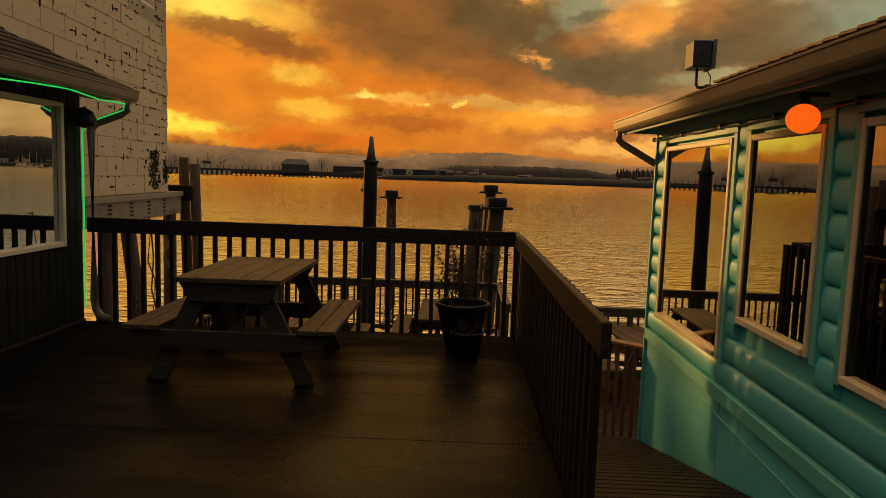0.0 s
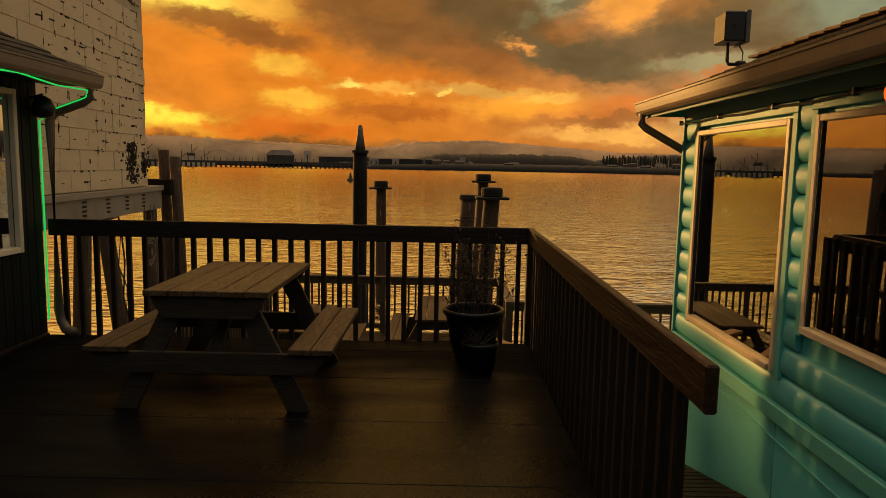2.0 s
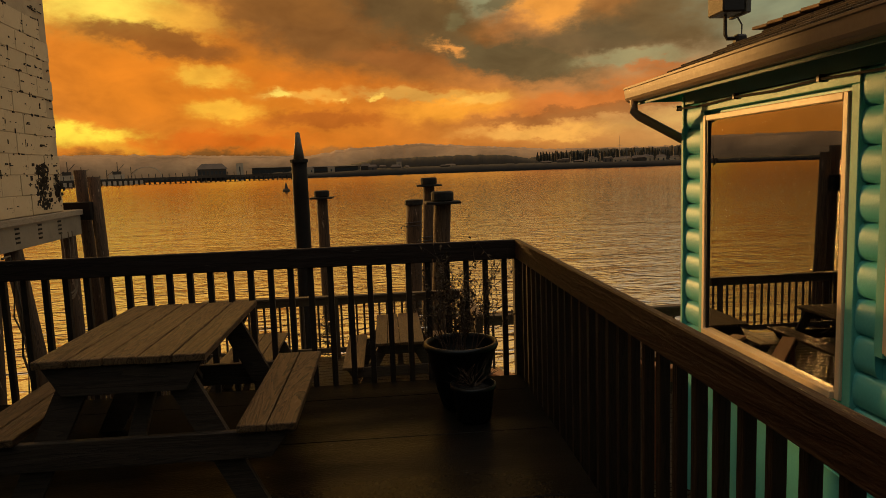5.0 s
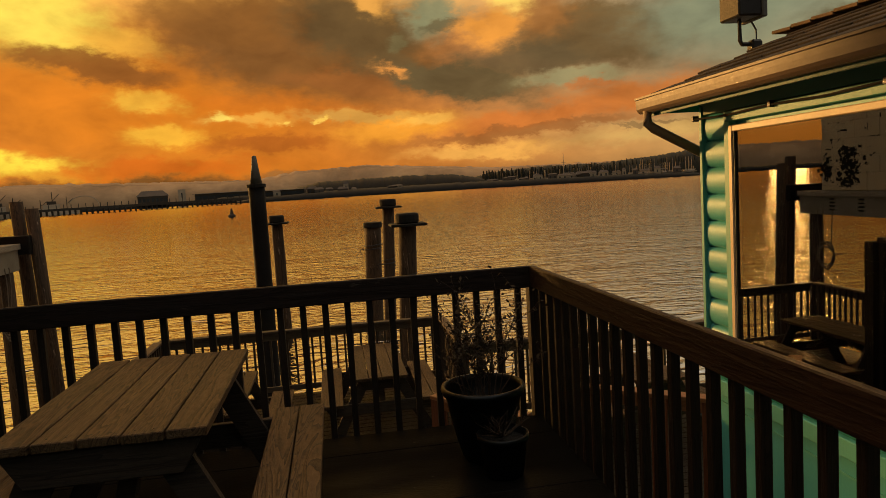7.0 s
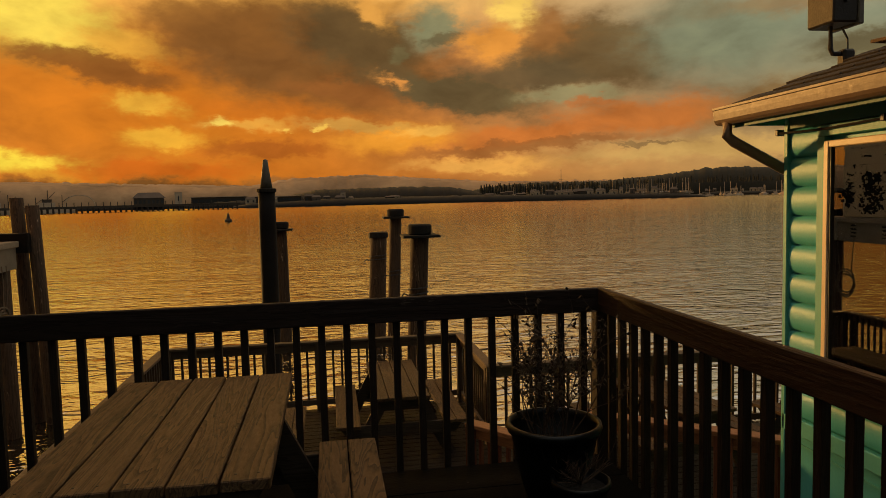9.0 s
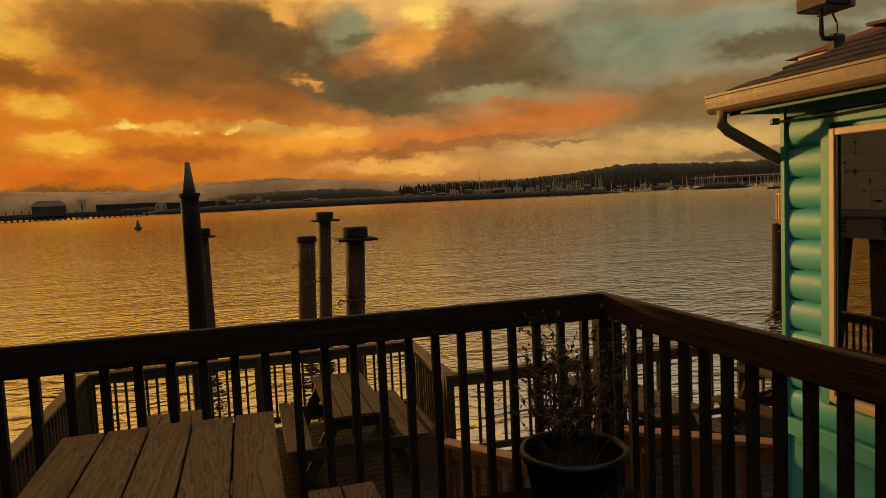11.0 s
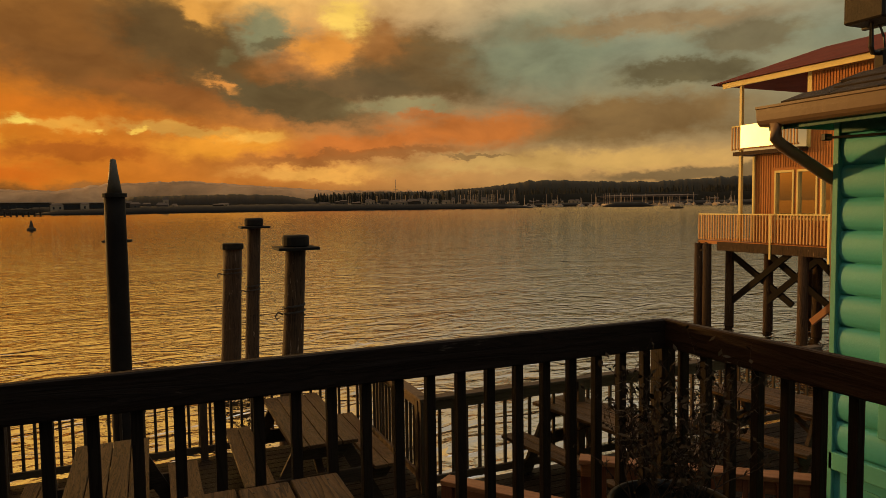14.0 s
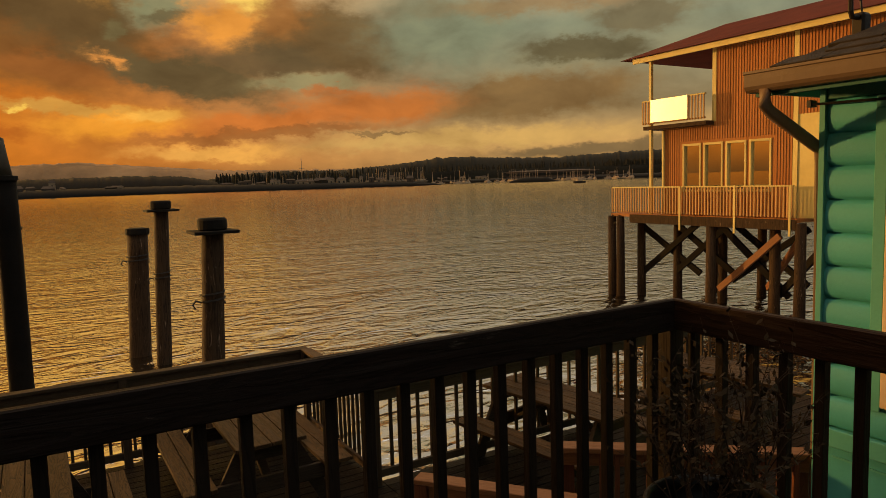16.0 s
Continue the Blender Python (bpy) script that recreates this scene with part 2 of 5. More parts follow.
def water_material():
    m, net, bsdf = material("harbour_water", 0.06)
    v = net.n("ShaderNodeTexCoord").outputs["Object"]
    swell = net.noise(net.mapping(v, (0.16, 0.30, 1), (0, 0, 0.3)), 1.0, 2, 0.5, 0.5)
    chop = net.noise(net.mapping(v, (0.50, 1.0, 1), (0, 0, 0.25)), 1.0, 2, 0.5, 0.7)
    ridge_ = net.m("SUBTRACT", 1.0, net.m("ABSOLUTE", net.m("MULTIPLY_ADD", chop.outputs[0], 2.0, -1.0)))
    rip = net.noise(net.mapping(v, (1.7, 2.8, 1), (0, 0, -0.3)), 1.0, 3, 0.55, 0.5)
    calm = net.noise(net.mapping(v, (0.004, 0.020, 1)), 1.0, 4, 0.6)
    h = net.m("ADD", net.m("MULTIPLY", swell.outputs[0], 0.9), net.m("ADD", net.m("MULTIPLY", ridge_, 0.62), net.m("MULTIPLY", rip.outputs[0], 0.26)))
    bsdf.inputs["Base Color"].default_value = (0.016, 0.012, 0.007, 1)
    bsdf.inputs["IOR"].default_value = 6.0
    net.put(bsdf.inputs["Roughness"], net.m("MULTIPLY_ADD", calm.outputs[0], 0.08, 0.0))
    pos = net.n("ShaderNodeSeparateXYZ")
    net.put(pos.inputs[0], v)
    # gusts, and shallower waves out in the open harbour
    gust = net.noise(net.mapping(v, (0.02, 0.06, 1)), 1.0, 3, 0.6)
    lull = net.m("DIVIDE", net.m("MULTIPLY_ADD", gust.outputs[0], 1.0, 0.5), net.m("MULTIPLY_ADD", net.m("ABSOLUTE", pos.outputs[1]), 0.02, 1.0))
    h = net.m("ADD", net.m("MULTIPLY", h, lull), net.m("MULTIPLY", pos.outputs[1], 0.125))
    bumped(net, bsdf, h, 1.0, 0.30)
    return m


def glass_material(name, tint=(0.9, 0.95, 0.92), mirror=0.45):
    m, net, bsdf = material(name, 0.0)
    net.t.nodes.remove(bsdf)
    out = [n for n in net.t.nodes][0]
    tr, gl = net.n("ShaderNodeBsdfTransparent"), net.n("ShaderNodeBsdfGlossy")
    tr.inputs[0].default_value = (*tint, 1)
    gl.inputs["Roughness"].default_value = 0.01
    gl.inputs["Color"].default_value = (1, 1, 1, 1)
    fres = net.n("ShaderNodeFresnel")
    fres.inputs[0].default_value = 1.7
    mx = net.n("ShaderNodeMixShader")
    net.put(mx.inputs[0], net.m("MULTIPLY_ADD", fres.outputs[0], 3.0, mirror, True))
    net.put(mx.inputs[1], tr.outputs[0])
    net.put(mx.inputs[2], gl.outputs[0])
    net.put(out.inputs[0], mx.outputs[0])
    return m


WATER = water_material()
GLASS = glass_material("window_glass", (0.80, 0.84, 0.80), 0.02)
DARK_GLASS = glass_material("dim_window_glass", (0.4, 0.4, 0.36), 0.4)
TABLE_WOOD = timber("weathered_table_wood", (0.115, 0.063, 0.027), (0.010, 0.0065, 0.0035), 1, 0.6, 1.0, ((0.16, 0.105, 0.056), 0.65), 16.0, across=7.0)
TABLE_WOOD_X = timber("weathered_cross_wood", (0.055, 0.036, 0.022), (0.024, 0.016, 0.011), 0, 0.65, 0.6)
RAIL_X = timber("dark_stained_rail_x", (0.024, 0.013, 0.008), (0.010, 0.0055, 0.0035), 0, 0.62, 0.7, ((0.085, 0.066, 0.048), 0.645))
# warm light on the ramp-side rail is put into this brighter, redder brown
RAIL_Y = timber("dark_stained_rail_y_lit", (0.038, 0.017, 0.009), (0.015, 0.007, 0.004), 1, 0.6, 0.7, ((0.10, 0.066, 0.042), 0.71))
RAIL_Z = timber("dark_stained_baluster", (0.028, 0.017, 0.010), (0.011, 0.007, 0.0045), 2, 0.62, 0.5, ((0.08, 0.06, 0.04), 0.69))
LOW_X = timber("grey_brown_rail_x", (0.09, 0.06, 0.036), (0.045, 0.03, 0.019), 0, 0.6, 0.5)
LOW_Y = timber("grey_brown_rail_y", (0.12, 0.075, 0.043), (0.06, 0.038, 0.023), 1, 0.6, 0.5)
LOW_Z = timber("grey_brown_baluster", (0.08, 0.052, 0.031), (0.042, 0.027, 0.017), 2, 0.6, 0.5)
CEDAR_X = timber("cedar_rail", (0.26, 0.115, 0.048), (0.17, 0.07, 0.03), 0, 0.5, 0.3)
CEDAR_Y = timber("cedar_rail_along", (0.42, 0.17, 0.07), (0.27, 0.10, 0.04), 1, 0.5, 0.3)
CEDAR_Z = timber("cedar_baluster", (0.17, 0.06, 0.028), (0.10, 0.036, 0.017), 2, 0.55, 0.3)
PLANK = timber("wet_deck_plank", (0.016, 0.011, 0.008), (0.007, 0.005, 0.0035), 0, 0.5, 0.5, spec=0.08)
PILE = timber("driven_timber_pile", (0.072, 0.042, 0.022), (0.009, 0.006, 0.004), 2, 0.75, 0.9, ((0.20, 0.14, 0.085), 0.62), 5.0)
PILE_DARK = surface("tarred_pile", (0.0055, 0.0045, 0.0035), (0.011, 0.008, 0.006), 3, 30, 0.75, 0.4, spec=0.12)
CONE = surface("bare_metal_cone", (0.12, 0.105, 0.08), (0.06, 0.052, 0.04), 6, 40, 0.6, 0.2, 0.1)
CAP = surface("tarred_pile_cap", (0.009, 0.008, 0.007), (0.018, 0.015, 0.012), 6, 40, 0.75, 0.3, spec=0.12)
def deck_coating():
    """Black deck coating, wet in bands."""
    m, net, bsdf = material("wet_deck_coating", 0.5)
    v = net.n("ShaderNodeTexCoord").outputs["Object"]
    band = net.noise(net.mapping(v, (0.45, 1.7, 1)), 1.0, 4, 0.5, 0.3)
    blot, grit = net.noise(v, 1.6, 6, 0.65, 0.4), net.noise(v, 55, 4, 0.6)
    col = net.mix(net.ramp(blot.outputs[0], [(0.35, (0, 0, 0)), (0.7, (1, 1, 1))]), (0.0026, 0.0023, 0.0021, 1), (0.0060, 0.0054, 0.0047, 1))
    speck = net.noise(v, 16, 2, 0.4)
    col = net.mix(net.ramp(speck.outputs[0], [(0.76, (0, 0, 0)), (0.78, (1, 1, 1))]), col, (0.06, 0.05, 0.038, 1))
    net.put(bsdf.inputs["Base Color"], col)
    # sheen placed mid-deck by raising gloss in the wet bands, the rest nearly dry
    at = net.n("ShaderNodeSeparateXYZ")
    net.put(at.inputs[0], v)
    u, w = net.m("DIVIDE", net.m("ADD", at.outputs[0], 0.5), 1.7), net.m("DIVIDE", net.m("SUBTRACT", at.outputs[1], 4.9), 1.6)
    far = net.m("SQRT", net.m("ADD", net.m("MULTIPLY", u, u), net.m("MULTIPLY", w, w)))
    sheen_spot = net.m("SUBTRACT", net.m("MULTIPLY_ADD", band.outputs[0], 2.2, 0.1), far)
    wet = net.smooth(sheen_spot, -0.3, 0.9)
    net.put(bsdf.inputs["Roughness"], net.m("ADD", net.m("MULTIPLY_ADD", wet, -0.40, 0.58), net.m("MULTIPLY", grit.outputs[0], 0.16)))
    net.put(bsdf.inputs["Specular IOR Level"], net.m("MULTIPLY_ADD", wet, 0.052, 0.008))
    bumped(net, bsdf, net.m("ADD", grit.outputs[0], net.m("MULTIPLY", blot.outputs[0], 2.0)), 0.3)
    return m


MEMBRANE = deck_coating()
TEAL = surface("teal_paint", (0.095, 0.47, 0.49), (0.074, 0.39, 0.41), 1.5, 60, 0.42, 0.12)
TEAL_LIGHT = surface("teal_trim_paint", (0.115, 0.45, 0.39), (0.09, 0.38, 0.33), 2.5, 60, 0.45, 0.12)
# shade under the eave is put into this darker copy of the teal
TEAL_DARK = surface("shaded_teal_soffit", (0.03, 0.17, 0.145), (0.022, 0.13, 0.11), 2.0, 60, 0.5, 0.15)
CREAM = surface("cream_frame", (0.72, 0.56, 0.37), (0.58, 0.45, 0.29), 4, 60, 0.4, 0.1)
GUTTER = surface("gutter_paint", (0.20, 0.132, 0.084), (0.15, 0.098, 0.062), 2, 40, 0.45, 0.1)
SHINGLE = surface("asphalt_shingle", (0.055, 0.042, 0.031), (0.026, 0.02, 0.015), 9, 120, 0.85, 0.6, 0.0, ((0.05, 0.05, 0.02), 5, 0.62), spec=0.1, vary=0.9)
# orange light along the ridge is put into these paler cap shingles
SHINGLE_LIT = surface("ridge_shingle", (0.20, 0.12, 0.06), (0.12, 0.075, 0.04), 9, 120, 0.8, 0.5)
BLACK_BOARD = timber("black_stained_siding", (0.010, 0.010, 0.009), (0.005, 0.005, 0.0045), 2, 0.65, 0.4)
STONE = surface("painted_block", (0.52, 0.39, 0.225), (0.42, 0.31, 0.175), 0.9, 14, 0.8, 0.35, 0.0, ((0.10, 0.078, 0.05), 4.5, 0.63), vary=0.06)
MORTAR = surface("block_joint", (0.46, 0.345, 0.20), (0.22, 0.165, 0.10), 0.8, 20, 0.9, 0.3)
BEAM = timber("grey_beam", (0.30, 0.24, 0.17), (0.16, 0.13, 0.09), 1, 0.75, 0.5)
BEAM_FACE = surface("grey_steel_beam", (0.22, 0.18, 0.125), (0.13, 0.105, 0.075), 1.2, 20, 0.7, 0.3)
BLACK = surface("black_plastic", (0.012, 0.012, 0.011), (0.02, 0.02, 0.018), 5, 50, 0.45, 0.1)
IRON = surface("dark_iron", (0.022, 0.017, 0.013), (0.04, 0.03, 0.022), 6, 60, 0.55, 0.2, 0.3)
POT = surface("glazed_black_pot", (0.0020, 0.0020, 0.0020), (0.0032, 0.0030, 0.0028), 3, 40, 0.36, 0.1, spec=0.25)
SOIL = surface("potting_soil", (0.008, 0.006, 0.004), (0.014, 0.010, 0.007), 12, 70, 0.95, 0.9)
TWIG = surface("bare_twig", (0.055, 0.032, 0.018), (0.035, 0.02, 0.012), 20, 80, 0.8, 0.3)
LEAF = surface("sparse_leaf", (0.030, 0.022, 0.010), (0.05, 0.028, 0.013), 12, 60, 0.7, 0.2, spec=0.1)
ROPE = surface("old_rope", (0.14, 0.10, 0.06), (0.08, 0.055, 0.035), 20, 90, 0.9, 0.4)
LED = glow("green_light_tube", (0.02, 0.70, 0.11), 0.55)
LANTERN = glow("orange_lantern_glow", (1.0, 0.125, 0.006), 0.72)


# ---------- building blocks ----------
def mesh_of(name, bm, mat, smooth=False):
    me = bpy.data.meshes.new(name)
    bmesh.ops.recalc_face_normals(bm, faces=bm.faces)
    bm.to_mesh(me)
    bm.free()
    me.materials.append(mat)
    if smooth:
        for p in me.polygons:
            p.use_smooth = True
    return me


def thing(name, at=(0, 0, 0), label="", category="", group="", kind="", rz=0.0):
    ob = new(name)
    ob.empty_display_size = 0.1
    ob.matrix_basis = pose(*at, 0, 0, rz)
    return tagged(ob, label, category, group, kind)


def part(name, bm, mat, parent, label="", smooth=False, kind=""):
    ob = new(name, mesh_of(name, bm, mat, smooth))
    ob.parent = parent
    return tagged(ob, label, "", "", kind)


def piece(name, me, parent, at, rz=0.0, scale=(1, 1, 1), rx=0.0, ry=0.0):
    """One of many alike pieces, on shared mesh data."""
    ob = new(name, me)
    ob.parent = parent
    ob.matrix_basis = pose(*at, rx, ry, rz) @ Matrix.Diagonal((*scale, 1))
    return ob


def single(name, bm, mat, label="", category="", kind="", group="", smooth=False):
    ob = new(name, mesh_of(name, bm, mat, smooth))
    return tagged(ob, label, category, group, kind)


def box(x0, x1, y0, y1, z0, z1, bevel=0.0, bm=None, m=None):
    bm = bm or bmesh.new()
    t = bmesh.new()
    bmesh.ops.create_cube(t, size=1.0)
    for v in t.verts:
        v.co = Vector(((x0 + x1) / 2 + v.co.x * (x1 - x0), (y0 + y1) / 2 + v.co.y * (y1 - y0), (z0 + z1) / 2 + v.co.z * (z1 - z0)))
    if bevel:
        bmesh.ops.bevel(t, geom=t.edges[:], offset=bevel, segments=1, affect="EDGES", profile=0.5)
    if m is not None:
        t.transform(m)
    tmp = bpy.data.meshes.new("tmp")
    t.to_mesh(tmp)
    t.free()
    bm.from_mesh(tmp)
    bpy.data.meshes.remove(tmp)
    return bm


def beam(a, b, w, h, bevel=0.004, bm=None):
    """A board of width w and depth h from a to b."""
    a, b = Vector(a), Vector(b)
    d = b - a
    m = Matrix.Translation((a + b) / 2) @ d.to_track_quat("X", "Z").to_matrix().to_4x4()
    return box(-d.length / 2, d.length / 2, -w / 2, w / 2, -h / 2, h / 2, bevel, bm, m)


def lathe(profile, seg=24, bm=None, wobble=0.0, at=(0, 0, 0)):
    """Turned body from (radius, height) pairs."""
    bm = bm or bmesh.new()
    rings = []
    for r, z in profile:
        rings.append([bm.verts.new((at[0] + r * (1 + wobble * noise.noise((i * 0.9, z * 1.7, 3.1))) * math.cos(i * 2 * math.pi / seg),
                                    at[1] + r * (1 + wobble * noise.noise((i * 0.9, z * 1.7, 7.7))) * math.sin(i * 2 * math.pi / seg), at[2] + z)) for i in range(seg)])
    for p, q in zip(rings, rings[1:]):
        for i in range(seg):
            bm.faces.new((p[i], p[(i + 1) % seg], q[(i + 1) % seg], q[i]))
    for ring in (rings[0], rings[-1]):
        bm.faces.new(ring)
    return bm


def tube(points, r, seg=8, bm=None):
    """A round bar or cable through the points."""
    bm = bm or bmesh.new()
    pts = [Vector(p) for p in points]
    rings = []
    for i, p in enumerate(pts):
        d = (pts[min(i + 1, len(pts) - 1)] - pts[max(i - 1, 0)]).normalized()
        q = d.to_track_quat("Z", "Y")
        rad = r[i] if isinstance(r, (list, tuple)) else r
        rings.append([bm.verts.new(p + q @ Vector((rad * math.cos(k * 2 * math.pi / seg), rad * math.sin(k * 2 * math.pi / seg), 0))) for k in range(seg)])
    for a, b in zip(rings, rings[1:]):
        for k in range(seg):
            bm.faces.new((a[k], a[(k + 1) % seg], b[(k + 1) % seg], b[k]))
    bm.faces.new(rings[0])
    bm.faces.new(rings[-1])
    return bm


def pierced(axis, pos, thick, u0, u1, z0, z1, holes, bm=None):
    """A wall in the plane axis=pos with oblong openings (u0, u1, z0, z1); it reaches thick to the plus side."""
    bm = bm or bmesh.new()
    us = sorted({u0, u1, *[h[0] for h in holes], *[h[1] for h in holes]})
    for a, b in zip(us, us[1:]):
        c = (a + b) / 2
        cuts = sorted([(h[2], h[3]) for h in holes if h[0] < c < h[1]])
        z = z0
        for lo, hi in cuts + [(z1, z1)]:
            if lo - z > 1e-4:
                if axis == "x":
                    box(pos, pos + thick, a, b, z, lo, 0, bm)
                else:
                    box(a, b, pos, pos + thick, z, lo, 0, bm)
            z = hi
    return bm


Z_LOW = -1.40      # lower deck
Z_WATER = -3.30
Y_FAR = 7.43       # far edge of the upper deck
X_RIGHT = 0.74     # edge beside the ramp
X_LEFT = -3.68     # dark building's wall
X_CABIN = 2.11     # teal cabin's wall

# ---------- water, land and distance ----------
bm = bmesh.new()
for px, py in ((-4500, -600), (4500, -600), (4500, 4500), (-4500, 4500)):
    bm.verts.new((px, py, Z_WATER))
bm.faces.new(bm.verts)
single("water", bm, WATER, "rippled harbour water with golden sunset light", "water", "structure")


def at_bearing(az_deg, dist):
    a = radians(az_deg)
    return Vector((dist * math.sin(a), dist * math.cos(a)))


def ridge(name, az0_, az1_, dist, profile, mat, label, depth=120, rough=1.0, seed=0.0, kind="structure", step=0.08, fuzz=0.05):
    """A land form between two bearings; profile gives (bearing, height above the water)."""
    bm = bmesh.new()
    n = int((az1_ - az0_) / step)
    rows = []
    for i in range(n + 1):
        a = az0_ + (az1_ - az0_) * i / n
        for (p0, h0), (p1, h1) in zip(profile, profile[1:]):
            if p0 <= a <= p1:
                h = h0 + (h1 - h0) * (a - p0) / (p1 - p0)
                break
        h += rough * (noise.noise((a * 1.7 + seed, seed, 0)) + 0.35 * noise.noise((a * 4.1, seed, 2.0)) + fuzz * noise.noise((a * 11, seed, 5.0)) + fuzz * noise.noise((a * 29, seed, 5.0)))
        h = max(h, 0.4)
        f, b = at_bearing(a, dist), at_bearing(a, dist + depth)
        mid = at_bearing(a, dist + depth * 0.25)
        rows.append([bm.verts.new((f.x, f.y, Z_WATER - 0.5)), bm.verts.new((f.x, f.y, Z_WATER + h * 0.30)), bm.verts.new((mid.x, mid.y, Z_WATER + h * 0.8)),
                     bm.verts.new((b.x, b.y, Z_WATER + h)), bm.verts.new((b.x, b.y, Z_WATER - 0.5))])
    for p, q in zip(rows, rows[1:]):
        for k in range(3):
            bm.faces.new((p[k], q[k], q[k + 1], p[k + 1]))
    return single(name, bm, mat, label, "land", kind, smooth=True)


SHORE = surface("dark_shore", (0.020, 0.015, 0.009), (0.011, 0.008, 0.005), 0.02, 0.4, 0.95, 0.2)
WOODS = surface("dark_wooded_hill", (0.022, 0.020, 0.012), (0.010, 0.009, 0.006), 0.01, 0.15, 0.95, 0.3)
# the far hills' haze is put into this pale, blotchy colour
HAZE_HILL = surface("haze_tinted_hill", (0.50, 0.30, 0.15), (0.16, 0.095, 0.05), 0.006, 0.03, 1.0, 0.0)
ROCK = surface("jetty_rock", (0.012, 0.009, 0.006), (0.007, 0.0055, 0.004), 0.2, 1.5, 0.9, 0.6)
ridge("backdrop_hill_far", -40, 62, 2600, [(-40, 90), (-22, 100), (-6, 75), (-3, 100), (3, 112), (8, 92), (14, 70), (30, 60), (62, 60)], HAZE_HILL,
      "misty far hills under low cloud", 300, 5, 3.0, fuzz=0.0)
ridge("backdrop_hill_wooded", 11, 64, 1500, [(11, 14), (13, 30), (17, 38), (22, 37), (27, 47), (30, 59), (32, 61), (36, 55), (40, 52), (46, 60), (64, 72)], WOODS,
      "dark wooded hill behind the marina", 200, 4, 9.0, fuzz=0.5)
ridge("backdrop_headland", -11, 17, 900, [(-11, 6), (-8, 9), (-3, 14), (-1, 22), (6, 24), (10, 22), (13, 12), (17, 8)], SHORE,
      "low dark headland across the harbour", 150, 1.5, 5.0, fuzz=0.6)
ridge("backdrop_shore_west", -40, -5.5, 960, [(-40, 6), (-5.5, 6)], ROCK, "low dark shore behind the pier", 40, 0.8, 2.0)
ridge("backdrop_shore", -7.5, 30.4, 760, [(-7.5, 1.5), (-6, 5), (0, 8), (10, 8), (20, 7), (28, 5), (30.4, 1)], ROCK, "low dark rocky shore line", 60, 0.8, 1.0)
ridge("backdrop_marina_bank", 30, 66, 1150, [(30, 5), (40, 6), (66, 8)], ROCK, "dark bank behind the marina", 60, 0.8, 7.0)
ridge("backdrop_breakwater", 36.0, 40.0, 760, [(36, 1), (37, 5), (39, 5), (40, 1)], ROCK, "dark rock breakwater", 12, 0.5, 8.0)

# far conifers along the wooded shore
random.seed(4)
bm = bmesh.new()
for i in range(900):
    a = random.choice((random.uniform(12.5, 23), random.uniform(23, 48), random.uniform(44, 49)))
    d = random.uniform(930, 1100) if a < 24 else random.uniform(1300, 1480)
    p = at_bearing(a, d)
    h = random.uniform(6, 15) * (1.0 if a < 24 else 0.8)
    base = Z_WATER + (8 if a < 24 else 22)
    for k in range(3):
        lathe([(h * 0.24 * (1 - k * 0.25), 0), (0.5, h * 0.45)], 5, bm, 0.6, (p.x, p.y, base + h * (0.1 + 0.27 * k)))
single("far_conifers", bm, WOODS, "distant dark conifers along the far shore", "trees", "stuff")

PALE = surface("sunlit_pale_paint", (0.40, 0.29, 0.18), (0.26, 0.19, 0.12), 0.1, 1, 0.6, 0.1)
ROOFS = surface("far_roof", (0.10, 0.07, 0.05), (0.06, 0.045, 0.035), 0.1, 1, 0.8, 0.1)
FARWOOD = surface("far_dark_timber", (0.05, 0.035, 0.022), (0.03, 0.022, 0.015), 0.1, 1, 0.9, 0.1)


def far_house(az_deg, dist, base, w, d, h, roof, name="waterfront_building", label="small pale building on the far shore", mat=None):
    p = at_bearing(az_deg, dist)
    t = thing(name, (p.x, p.y, base), label, "building", "waterfront buildings", rz=-az_deg)
    part("wall", box(-w / 2, w / 2, -d / 2, d / 2, 0, h), mat or PALE, t)
    bm = bmesh.new()
    vs = [bm.verts.new(c) for c in ((-w * .55, -d * .55, h), (w * .55, -d * .55, h), (w * .55, d * .55, h), (-w * .55, d * .55, h), (-w * .35, 0, h + roof), (w * .35, 0, h + roof))]
    for f in ((0, 1, 5, 4), (1, 2, 5), (2, 3, 4, 5), (3, 0, 4), (0, 3, 2, 1)):
        bm.faces.new([vs[i] for i in f])
    part("roof", bm, ROOFS, t)
    for k in range(max(1, int(w / 5))):
        x = -w / 2 + (k + 0.5) * w / max(1, int(w / 5))
        part("window", box(x - w * 0.03 - 0.5, x + w * 0.03 + 0.5, -d / 2 - 0.1, -d / 2 + 0.05, h * 0.35, h * 0.75), BLACK, t)
    return t


random.seed(11)
for i in range(70):
    a = random.choice((random.uniform(-8, 6), random.uniform(13, 28), random.uniform(13, 28), random.uniform(28, 46)))
    d = random.uniform(785, 812) if a < 28 else random.uniform(1180, 1200)
    w = random.uniform(3, 12)
    far_house(a, d, Z_WATER + (3.5 if a < 28 else 3), w, 7, random.uniform(4.0, 7.5), random.uniform(1, 2.5), mat=random.choice((PALE, PALE, FARWOOD, ROOFS)))
far_house(-13.6, 965, Z_WATER + 3.5, 36, 18, 11, 7, "pavilion", "dark waterfront pavilion with a hipped roof", FARWOOD)
far_house(-11.5, 965, Z_WATER + 4, 9, 4, 17, 0.3, "pale_sign_building", "pale sunlit block behind the pier")
far_house(-8.5, 975, Z_WATER + 3, 70, 16, 11, 1, "long_shed", "long low shed behind the pier", FARWOOD)
